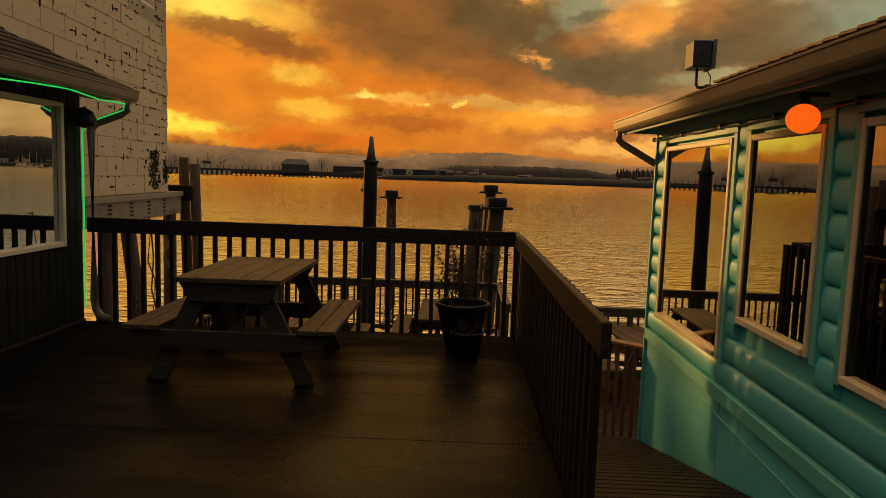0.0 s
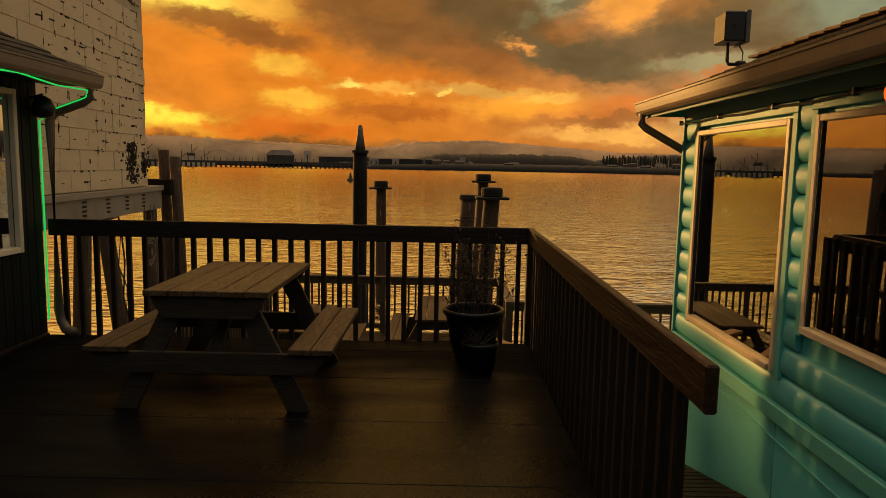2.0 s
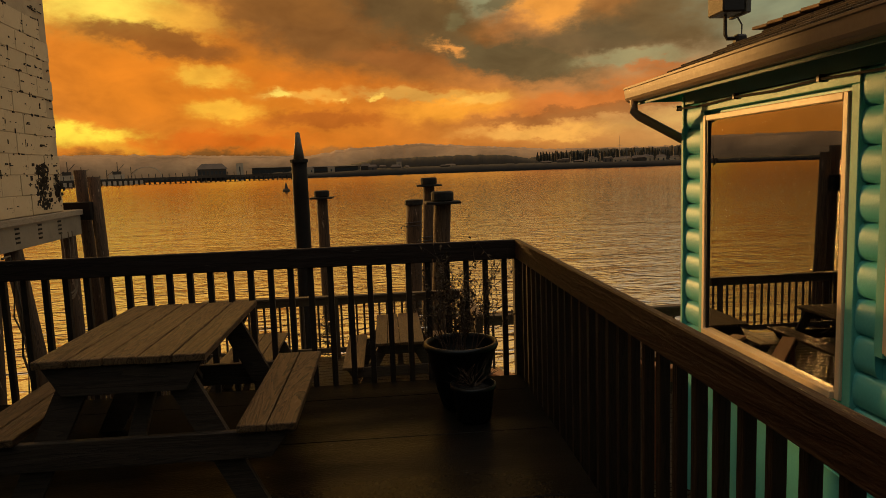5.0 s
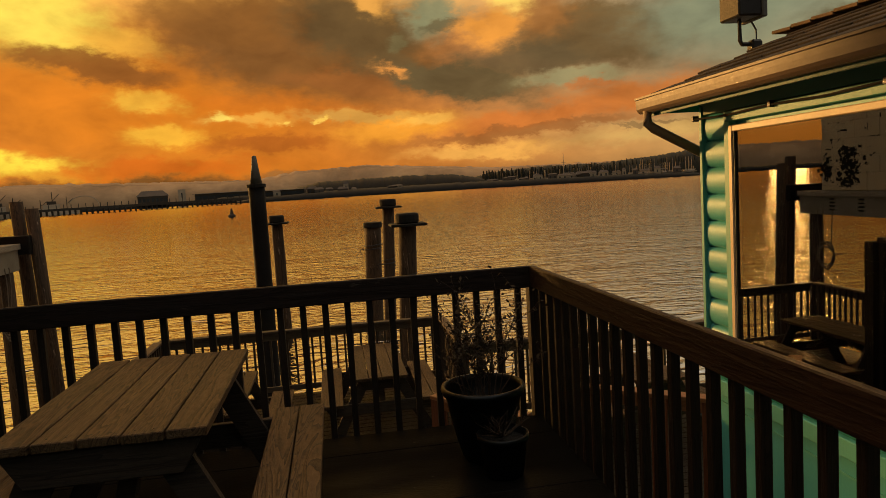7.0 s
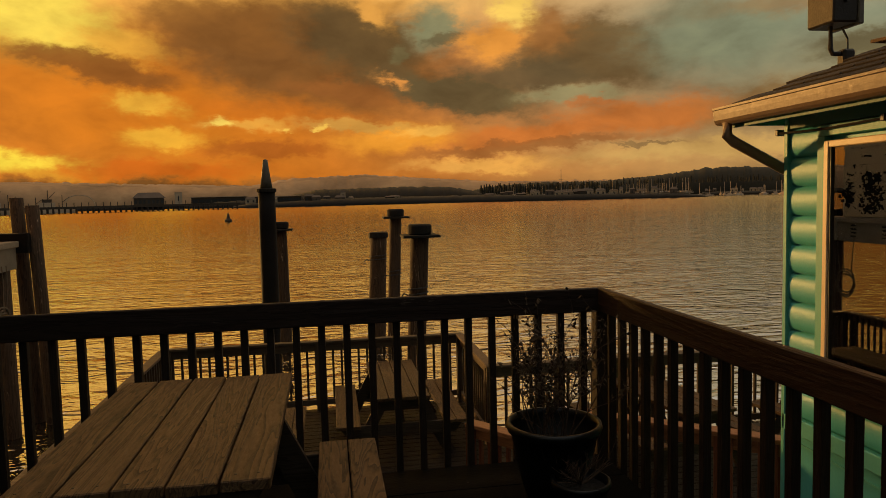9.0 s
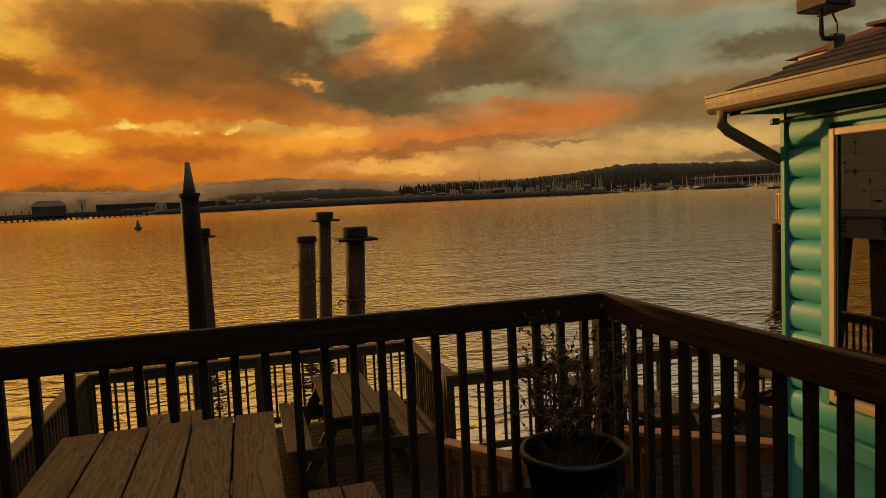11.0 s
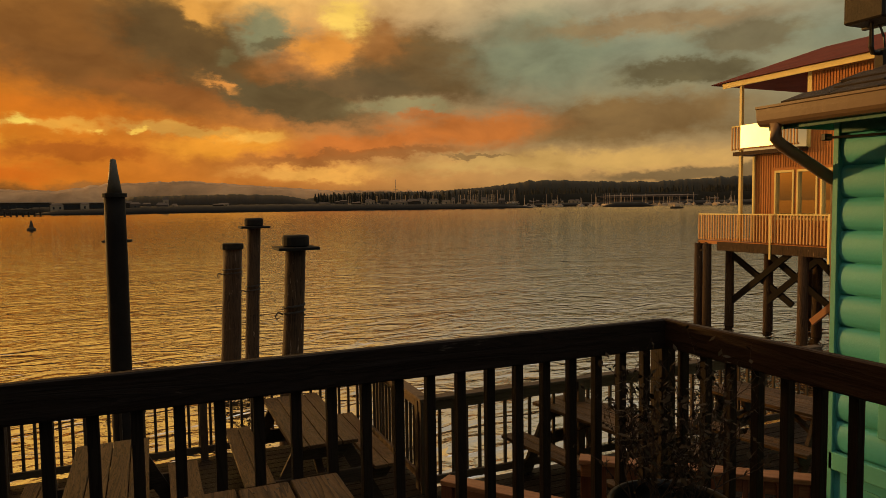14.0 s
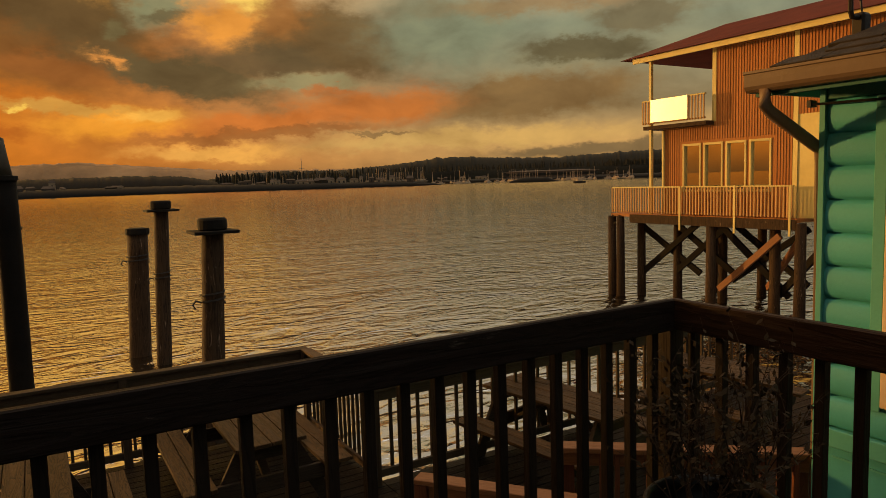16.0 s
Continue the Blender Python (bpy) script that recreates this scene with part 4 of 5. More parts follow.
def log_board(length):
    """A rounded log siding board, running along y from 0."""
    bm = bmesh.new()
    ends = []
    for y in (0, length):
        ring = [bm.verts.new((0.028, y, 0.0))]
        for k in range(9):
            a = -math.pi / 2 + math.pi * k / 8
            ring.append(bm.verts.new((0.026 - 0.044 * math.cos(a) ** 0.62 if abs(math.cos(a)) > 1e-6 else 0.026, y, PITCH / 2 + (PITCH / 2 - 0.002) * math.sin(a))))
        ring.append(bm.verts.new((0.028, y, PITCH)))
        ends.append(ring)
    n = len(ends[0])
    for k in range(n - 1):
        bm.faces.new((ends[0][k], ends[0][k + 1], ends[1][k + 1], ends[1][k]))
    for ring in ends:
        bm.faces.new([bm.verts.new(v.co) for v in ring])
    return bm


z = Z_LEDGE + 0.02
while z < 2.05:
    spans = [(-4.0, Y_COR - 0.03)]
    for h in HOLES:
        if h[2] - 0.07 < z + PITCH * 0.6 and z + PITCH * 0.4 < h[3] + 0.06:
            nxt = []
            for a, b in spans:
                if h[0] - 0.07 > a:
                    nxt.append((a, min(b, h[0] - 0.07)))
                if h[1] + 0.07 < b:
                    nxt.append((max(a, h[1] + 0.07), b))
            spans = nxt
    for a, b in spans:
        if b - a > 0.02:
            me = mesh_of("log_board", log_board(b - a), TEAL, True)
            piece("log_board", me, cabin, (X_CABIN, a, z))
    z += PITCH
part("ledge_board", box(X_CABIN - 0.035, X_CABIN + 0.03, -4.0, Y_COR, Z_LEDGE - 0.09, Z_LEDGE + 0.02, 0.006), TEAL_LIGHT, cabin)
part("lower_panel", box(X_CABIN - 0.006, X_CABIN + 0.03, 5.5, Y_COR - 0.02, Z_LOW, Z_LEDGE - 0.091, 0.002), TEAL, cabin)
part("lower_panel", box(X_CABIN - 0.004, X_CABIN + 0.03, 3.05, 5.494, Z_LOW, Z_LEDGE - 0.091, 0.002), TEAL, cabin)
part("lower_panel", box(X_CABIN - 0.006, X_CABIN + 0.03, -4.0, 3.044, Z_LOW, Z_LEDGE - 0.091, 0.002), TEAL, cabin)
part("panel_batten", beam((X_CABIN - 0.010, Y_COR - 0.1, -0.04), (X_CABIN - 0.010, 3.2, -0.18), 0.012, 0.012, 0), TEAL_LIGHT, cabin)
part("corner_board", box(X_CABIN - 0.035, X_CABIN + 0.03, Y_COR - 0.028, Y_COR + 0.01, Z_LOW, 2.12, 0.004), TEAL_LIGHT, cabin)
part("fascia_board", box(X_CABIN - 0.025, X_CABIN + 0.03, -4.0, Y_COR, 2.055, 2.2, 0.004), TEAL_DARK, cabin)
END_WINDOWS = [(2.46, 2.90, 0.36, 1.95), (3.33, 3.96, 0.36, 1.95), (4.75, 6.9, 0.36, 1.95)]
end_wall = thing("wall_cabin_end", (0, 0, 0), "teal end wall of the cabin", "wall", kind="structure")
part("wall_core", pierced("y", Y_COR - 0.14, 0.10, X_CABIN + 0.15, 7.4, Z_LOW, 2.2, END_WINDOWS), TEAL, end_wall)
far_wall = thing("wall_cabin_far", (0, 0, 0), "far wall of the cabin with wide windows", "wall", kind="structure")
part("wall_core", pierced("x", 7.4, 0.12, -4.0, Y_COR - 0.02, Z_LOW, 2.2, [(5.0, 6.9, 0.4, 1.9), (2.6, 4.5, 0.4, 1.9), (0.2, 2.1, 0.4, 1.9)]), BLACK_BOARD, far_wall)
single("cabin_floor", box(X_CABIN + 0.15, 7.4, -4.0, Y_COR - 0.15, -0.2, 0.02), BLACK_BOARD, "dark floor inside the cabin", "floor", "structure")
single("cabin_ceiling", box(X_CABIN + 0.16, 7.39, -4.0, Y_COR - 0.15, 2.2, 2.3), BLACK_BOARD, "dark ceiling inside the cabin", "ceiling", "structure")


for x0, x1, z0, z1 in END_WINDOWS:
    t = thing("window_end", (0, Y_COR - 0.14, 0), "end window of the cabin with a pale frame", "window", kind="structure")
    for a in ((x0, x0 + 0.03, z0, z1), (x1 - 0.03, x1, z0, z1), (x0 + 0.03, x1 - 0.03, z1 - 0.03, z1), (x0 + 0.03, x1 - 0.03, z0, z0 + 0.04)):
        part("window_frame", box(a[0], a[1], -0.02, 0.09, a[2], a[3], 0.004), CREAM, t)
    pane = part("pane", box(x0 + 0.03, x1 - 0.03, 0.04, 0.046, z0 + 0.04, z1 - 0.03), GLASS, t)
    pane.visible_shadow = False
single("inner_post", box(2.97, 3.06, Y_COR - 0.26, Y_COR - 0.15, 0.03, 2.19, 0.006), CEDAR_Z, "brown timber post inside the cabin", "post", "structure")


def window(name, plane, y0, y1, z0, z1, mat=None, label="window with a pale cream frame and mirroring glass", sash=None):
    t = thing(name, (plane, 0, 0), label, "window", kind="structure")
    mat = mat or CREAM
    w = 0.042
    part("window_frame", box(-0.040, 0.030, y0, y0 + w, z0, z1, 0.005), mat, t)
    part("window_frame", box(-0.040, 0.030, y1 - w, y1, z0, z1, 0.005), mat, t)
    part("window_frame", box(-0.040, 0.030, y0 + w, y1 - w, z1 - w, z1, 0.005), mat, t)
    part("window_sill", box(-0.060, 0.030, y0 + w, y1 - w, z0, z0 + w, 0.005), mat, t)
    for a, b in ((y0 + w, y0 + w + 0.016), (y1 - w - 0.016, y1 - w)):
        part("sash_bead", box(-0.030, 0.0, a, b, z0 + w, z1 - w, 0.003), BLACK, t)
    for a, b, c, d in ((y0 - 0.07, y0 - 0.004, z0 - 0.03, z1 + 0.03), (y1 + 0.004, y1 + 0.07, z0 - 0.03, z1 + 0.03), (y0 - 0.07, y1 + 0.07, z1 + 0.004, z1 + 0.10)):
        part("casing", box(-0.028, 0.025, a, b, c if c < z1 else z1 + 0.031, d, 0.004), TEAL_LIGHT, t)
    for q in ([sash] if sash else []):
        part("mullion", box(0.02, 0.06, q - 0.025, q + 0.025, z0 + w, z1 - w, 0.004), mat, t)
    pane = part("pane", box(-0.016, -0.010, y0 + w, y1 - w, z0 + w, z1 - w), GLASS, t)
    pane.visible_shadow = False
    return t


window("window_1", X_CABIN, *W1, sash=None)
window("window_2", X_CABIN, *W2)
window("window_3", X_CABIN, *W3)

# roof, gutter, downpipe
EAVE_X, EAVE_Z, EAVE_Y = 1.70, 2.225, 7.74
roof = thing("cabin_roof", (0, 0, 0), "low dark shingled cabin roof with a deep eave", "roof", kind="structure")
bm = bmesh.new()
RX, RZ, RY = 2.62, 2.565, 7.32
vs = [bm.verts.new(c) for c in ((EAVE_X + 0.08, -4, EAVE_Z - 0.01), (EAVE_X + 0.08, EAVE_Y - 0.02, EAVE_Z - 0.01), (7.9, EAVE_Y - 0.02, EAVE_Z - 0.01), (7.9, -4, EAVE_Z - 0.01),
                               (RX, -4, RZ), (RX, RY, RZ), (7.0, RY, RZ), (7.0, -4, RZ))]
for f in ((0, 1, 5, 4), (1, 2, 6, 5), (2, 3, 7, 6), (4, 5, 6, 7), (0, 3, 2, 1), (0, 4, 7, 3)):
    bm.faces.new([vs[i] for i in f])
part("roof_deck", bm, SHINGLE, roof)
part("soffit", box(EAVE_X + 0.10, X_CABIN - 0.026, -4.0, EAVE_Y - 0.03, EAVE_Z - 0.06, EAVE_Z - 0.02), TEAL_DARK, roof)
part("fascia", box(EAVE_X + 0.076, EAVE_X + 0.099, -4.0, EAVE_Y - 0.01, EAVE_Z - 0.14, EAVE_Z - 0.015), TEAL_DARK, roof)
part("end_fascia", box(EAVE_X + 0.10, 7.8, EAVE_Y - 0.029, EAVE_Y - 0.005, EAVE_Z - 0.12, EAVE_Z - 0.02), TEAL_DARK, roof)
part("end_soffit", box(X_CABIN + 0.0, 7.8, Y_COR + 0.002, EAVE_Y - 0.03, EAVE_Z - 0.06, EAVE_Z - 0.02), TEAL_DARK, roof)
sh = mesh_of("shingle", box(-0.005, 0.19, -0.146, 0.146, 0.0, 0.022, 0.003), SHINGLE)
sl = math.degrees(math.atan2(RZ - EAVE_Z, RX - EAVE_X - 0.08))
for r in range(6):
    f = r / 6.0
    for c in range(26):
        y = EAVE_Y - 0.10 - f * 0.5 - 0.15 - c * 0.30 - (0.15 if r % 2 else 0)
        piece("shingle", sh, roof, (EAVE_X + 0.07 + (RX - EAVE_X - 0.08) * f, y, EAVE_Z - 0.002 + (RZ - EAVE_Z) * f + 0.004), 0, (1, 1, 1), 0, -sl + 4)
TOP = RZ + 0.012
rs = mesh_of("ridge_shingle", box(-0.10, 0.20, -0.10, 0.10, 0.0, 0.022, 0.003), SHINGLE_LIT)
for c in range(54):
    piece("ridge_shingle", rs, roof, (RX, 7.21 - c * 0.202, TOP), 0, (1, 1, 1), 3, 0)


def gutter(name, x, y0, y1, ztop, side, label, mat=GUTTER):
    """A moulded gutter along y; side is the way that it faces."""
    t = thing(name, (0, 0, 0), label, "gutter", kind="structure")
    bm = bmesh.new()
    prof = [(-0.008, 0.0), (-0.008, -0.014), (0.0, -0.018), (0.002, -0.05), (0.006, -0.085), (0.016, -0.104), (0.034, -0.118), (0.105, -0.118), (0.105, -0.002), (0.098, -0.002), (0.098, -0.108), (0.042, -0.108), (0.012, -0.02), (0.004, -0.002)]
    rings = [[bm.verts.new((x + px if side < 0 else x - px, y, ztop + pz)) for px, pz in prof] for y in (y0, y1)]
    n = len(prof)
    for i in range(n):
        bm.faces.new((rings[0][i], rings[0][(i + 1) % n], rings[1][(i + 1) % n], rings[1][i]))
    bm.faces.new(rings[0])
    bm.faces.new(rings[1])
    part("channel", bm, mat, t)
    return t


g = gutter("gutter", EAVE_X - 0.01, -4.0, EAVE_Y + 0.01, EAVE_Z, -1, "brown painted gutter along the cabin eave")
dp = thing("downpipe", (0, 0, 0), "dark downpipe running from the gutter to the wall", "downpipe")
part("pipe", tube([(EAVE_X + 0.03, EAVE_Y - 0.10, 2.12), (EAVE_X + 0.03, EAVE_Y - 0.10, 2.03), (EAVE_X + 0.07, EAVE_Y - 0.11, 1.99), (X_CABIN - 0.02, 7.56, 1.80), (X_CABIN + 0.04, 7.56, 1.77), (X_CABIN + 0.05, 7.56, 1.70), (X_CABIN + 0.05, 7.56, Z_LOW)], 0.036, 10), GUTTER, dp, smooth=True)

cable = thing("wall_cable", (0, 0, 0), "thin dark cable clipped along the cabin wall", "cable")
pts = [(X_CABIN - 0.045, 7.58 - i * 0.45, 2.035 - 0.012 * math.sin(i * math.pi / 2) ** 2) for i in range(25)]
part("wire", tube(pts, 0.008, 6), BLACK, cable)
for i in range(0, 25, 2):
    part("clip", box(pts[i][0] - 0.012, X_CABIN, pts[i][1] - 0.015, pts[i][1] + 0.015, 2.02, 2.06, 0.003), BLACK, cable)

lamp = thing("globe_lantern", (1.96, 4.30, 1.975), "round glowing orange lantern under the eave", "lantern")
part("globe", lathe([(0.02, -0.078)] + [(0.086 * math.sin(math.pi * k / 14), -0.078 * math.cos(math.pi * k / 14)) for k in range(1, 14)] + [(0.02, 0.078)], 24), LANTERN, lamp, "glowing orange paper globe", True)
part("holder", lathe([(0.03, 0.076), (0.03, 0.13), (0.018, 0.14)], 12), BLACK, lamp)
part("bracket", box(-0.01, 0.13, -0.012, 0.012, 0.115, 0.14, 0.003), BLACK, lamp)

fl = thing("floodlight", (2.48, 7.57, 2.35), "grey square floodlight on a bent pipe over the roof", "floodlight")
part("foot", box(0.04, 0.13, -0.04, 0.04, 0.0, 0.25, 0.015), IRON, fl)
part("pipe", tube([(0.10, 0, 0.22), (-0.02, 0, 0.22), (-0.035, 0, 0.25), (-0.035, 0, 0.58)], 0.016, 8), IRON, fl)
part("housing", box(-0.12, 0.06, -0.13, 0.13, 0.40, 0.66, 0.012), IRON, fl)
part("face", box(0.061, 0.10, -0.14, 0.14, 0.39, 0.67, 0.006), CONE, fl, "pale square front frame")
part("yoke", tube([(-0.035, -0.15, 0.54), (-0.035, 0.15, 0.54)], 0.014, 6), IRON, fl)
part("lead", tube([(0.06, 0.02, 0.41), (0.11, 0.02, 0.33), (0.10, 0.0, 0.2)], 0.007, 5), BLACK, fl)


# cabin furniture, seen through the glass
def chair(at, rz):
    t = thing("dining_chair", at, "dark slat-back dining chair inside the cabin", "chair", "cabin chairs", rz=rz)
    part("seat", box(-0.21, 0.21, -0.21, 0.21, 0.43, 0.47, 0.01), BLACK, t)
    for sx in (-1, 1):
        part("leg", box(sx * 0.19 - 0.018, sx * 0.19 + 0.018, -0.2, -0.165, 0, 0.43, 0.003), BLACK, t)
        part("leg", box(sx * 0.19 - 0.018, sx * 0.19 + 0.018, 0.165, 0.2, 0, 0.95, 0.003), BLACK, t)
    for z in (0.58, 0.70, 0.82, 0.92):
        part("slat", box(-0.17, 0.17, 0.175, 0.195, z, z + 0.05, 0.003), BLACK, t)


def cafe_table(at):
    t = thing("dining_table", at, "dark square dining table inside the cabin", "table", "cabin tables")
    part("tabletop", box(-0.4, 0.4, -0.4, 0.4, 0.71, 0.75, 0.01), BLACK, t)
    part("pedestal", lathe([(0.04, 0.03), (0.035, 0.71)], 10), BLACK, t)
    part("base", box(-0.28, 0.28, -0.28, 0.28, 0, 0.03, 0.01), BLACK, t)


for y in (6.4, 4.7, 2.9):
    cafe_table((3.3, y, 0.02))
    chair((3.3, y + 0.6, 0.02), 0)
    chair((3.3, y - 0.6, 0.02), 180)
    cafe_table((5.6, y, 0.02))
    chair((5.6, y + 0.6, 0.02), 10)
    chair((5.6, y - 0.6, 0.02), 170)

# ---------- dark building ----------
LW = (1.2, 6.98, 0.86, 2.13)
dark = thing("wall_dark_building", (0, 0, 0), "black vertical board wall", "wall", kind="structure")
Y_DC = 7.35
part("wall_core", pierced("x", X_LEFT - 0.15, 0.13, -4.0, Y_DC - 0.01, -0.3, 2.3, [LW]), BLACK_BOARD, dark)
part("end_core", box(-6.2, X_LEFT - 0.15, Y_DC - 0.14, Y_DC - 0.01, -0.3, 2.3), BLACK_BOARD, dark)
y = Y_DC
while y > -4:
    lo = y - 0.118
    if lo > LW[1] + 0.03:
        bms = [(0.0, 2.3)]
    elif y > LW[1] + 0.03:
        bms = [(0.0, 2.3)]
    else:
        bms = [(0.0, LW[2] - 0.06), (LW[3] + 0.06, 2.3)]
    for z0, z1 in bms:
        part("siding_board", box(X_LEFT - 0.019, X_LEFT + 0.002, lo + 0.004, y - 0.004, z0, z1, 0.003), BLACK_BOARD, dark)
    y -= 0.118
part("base_strip", box(X_LEFT + 0.003, X_LEFT + 0.03, -4, Y_DC - 0.02, 0.0, 0.035, 0.004), RAIL_Y, dark, "worn brown edge strip at the floor")
t = thing("window_4", (X_LEFT, 0, 0), "wide window with a cream frame mirroring the harbour", "window", kind="structure")
for a in ((LW[0] - 0.05, LW[0], LW[2] - 0.05, LW[3] + 0.05), (LW[1], LW[1] + 0.05, LW[2] - 0.05, LW[3] + 0.05), (LW[0], LW[1], LW[3], LW[3] + 0.05), (LW[0], LW[1], LW[2] - 0.05, LW[2])):
    part("window_frame", box(-0.10, 0.025, *a, 0.005), CREAM, t)
part("pane", box(-0.03, -0.024, LW[0], LW[1], LW[2], LW[3]), DARK_GLASS, t)
single("dark_room_wall", box(-6.2, -6.1, -4, Y_DC - 0.15, -0.3, 2.3), BLACK_BOARD, "dark inner wall of the black building", "wall", "structure")
single("dark_room_floor", box(-6.1, X_LEFT - 0.16, -4, Y_DC - 0.15, -0.3, -0.1), BLACK_BOARD, "dark floor of the black building", "floor", "structure")
LE_X, LE_Z, LE_Y = -3.20, 2.37, 7.60
lroof = thing("dark_building_roof", (0, 0, 0), "dark shingled roof over the black building", "roof", kind="structure")
bm = bmesh.new()
vs = [bm.verts.new(c) for c in ((LE_X - 0.06, -4, LE_Z - 0.02), (LE_X - 0.06, LE_Y, LE_Z - 0.02), (-4.9, LE_Y - 1.2, LE_Z + 0.80), (-4.9, -4, LE_Z + 0.80),
                               (-6.3, LE_Y, LE_Z - 0.02), (-6.3, -4, LE_Z - 0.02))]
for f in ((0, 1, 2, 3), (1, 4, 2), (2, 4, 5, 3), (0, 5, 4, 1), (0, 3, 5)):
    bm.faces.new([vs[i] for i in f])
part("roof_deck", bm, SHINGLE, lroof)
part("soffit", box(X_LEFT + 0.003, LE_X - 0.08, -4, LE_Y - 0.03, LE_Z - 0.10, LE_Z - 0.06), BLACK_BOARD, lroof)
lsl = math.degrees(math.atan2(0.82, 1.64))
shl = mesh_of("shingle", box(-0.21, 0.005, -0.146, 0.146, 0.0, 0.024, 0.003), SHINGLE)
for r in range(11):
    f = r / 11.0
    for c in range(13):
        y = LE_Y - 0.16 - 1.2 * f - c * 0.30 - (0.15 if r % 2 else 0)
        piece("shingle", shl, lroof, (LE_X - 0.05 - 1.64 * f, y, LE_Z - 0.005 + 0.82 * f), 0, (1, 1, 1), 0, lsl - 4)
gutter("gutter_dark_building", LE_X, -4.0, LE_Y, LE_Z, 1, "pale brown gutter along the black building's eave")
dpl = thing("downpipe", (0, 0, 0), "pale downpipe at the black building's corner", "downpipe")
part("pipe", tube([(-3.28, 7.50, 2.24), (-3.28, 7.50, 2.17), (-3.34, 7.49, 2.12), (-3.57, 7.44, 2.02), (-3.61, 7.42, 1.95), (-3.61, 7.42, 0.22), (-3.59, 7.42, 0.12), (-3.53, 7.38, 0.05), (-3.43, 7.33, 0.045)], 0.042, 10), GUTTER, dpl, smooth=True)
led = thing("light_tube", (0, 0, 0), "glowing green light tube along eave and corner", "light tube")
pts = [(LE_X + 0.0 - 0.10, 1.0 + i * 0.5, 2.232 + 0.022 * math.sin(i * 1.9)) for i in range(13)] + [(LE_X - 0.06, 7.42, 2.22), (LE_X - 0.10, 7.46, 2.16), (-3.58, 7.40, 2.04), (-3.655, 7.365, 1.95)]
part("eave_run", tube(pts, 0.007, 6), LED, led)
part("corner_run", tube([(X_LEFT + 0.012 , 7.36, 1.95 - i * 0.2) for i in range(10)], 0.010, 6), LED, led)
wl = thing("wall_lamp", (X_LEFT + 0.10, 7.28, 2.05), "dark round wall lamp at the corner", "lamp")
part("shade", lathe([(0.02, 0.10), (0.07, 0.07), (0.095, 0.0), (0.085, -0.07), (0.03, -0.09)], 18), BLACK, wl, smooth=True)
part("arm", tube([(-0.10, 0, 0.08), (0, 0, 0.11)], 0.015, 6), BLACK, wl)
# unseen wall, added to block the low light from behind
single("wall_behind", box(X_LEFT - 0.1, X_CABIN + 0.1, -4.2, -4.0, -0.3, 3.2), BLACK_BOARD, "unseen dark wall added behind the deck to cut light", "wall", "structure")

# ---------- painted block building on piles ----------
CB = Vector((-7.75, 18.9, 0))
TILT = 5.0
block = thing("block_building", (CB.x, CB.y, 0.95), "tall weathered painted block building over the water", "building", rz=TILT)
# local: wall face in the plane x=0, reaching to minus y from the far corner
BH, BW = 0.42, 0.86
NWIN = [(-1.75, -0.75, 4.55, 6.0)]
part("wall", pierced("x", -0.30, 0.285, -16, -0.02, 0, 10.0, NWIN), MORTAR, block)
part("end_wall", box(-12, -0.30, -0.30, -0.02, 0, 10.0), MORTAR, block)
part("back_wall", box(-12, -0.30, -16, -15.7, 0, 10.0), MORTAR, block)
part("roof", box(-12, 0.1, -16, 0.1, 10.0, 10.3), SHINGLE, block)
random.seed(8)
blk = [mesh_of("block", box(-0.03, 0.0, -BW / 2 + 0.006, BW / 2 - 0.006, 0.006, BH - 0.006, 0.006), STONE) for _ in range(1)]
extra = bmesh.new()
for r in range(24):
    for c in range(18):
        y = -BW / 2 - c * BW + (BW / 2 if r % 2 else 0)
        if r % 2 and c == 0:
            continue
        z0 = r * BH
        if any(w[0] - BW / 2 < y < w[1] + BW / 2 and w[2] - BH < z0 < w[3] for w in NWIN) or z0 > 9.6:
            continue
        if c < 12:
            piece("block", blk[0], block, (random.uniform(-0.006, 0.006), y, z0), 0)
        else:
            box(-0.03, 0.0, y - BW / 2 + 0.006, y + BW / 2 - 0.006, z0 + 0.006, z0 + BH - 0.006, 0, extra)
part("far_blocks", extra, STONE, block, kind="stuff")
w = NWIN[0]
wf = part("window", box(-0.26, -0.2, w[0], w[1], w[2], w[3]), DARK_GLASS, block)
for a in ((w[0], w[0] + 0.08, w[2], w[3]), (w[1] - 0.08, w[1], w[2], w[3]), (w[0] + 0.08, w[1] - 0.08, w[2], w[2] + 0.08)):
    part("window_frame", box(-0.2, -0.05, *a, 0.005), CREAM, wf)
# bare patch where the paint is gone
scar = bmesh.new()
for i in range(300):
    y, z = random.gauss(-1.05, 0.20), random.uniform(0.10, 1.05)
    if i > 220:
        y, z = random.gauss(-0.22, 0.10), random.gauss(0.55, 0.16)
    s = random.uniform(0.012, 0.06)
    box(-0.004, 0.007, y - s, y + s, z - s * random.uniform(0.4, 1.1), z + s * random.uniform(0.4, 1.1), 0.003, scar)
flakes = bmesh.new()
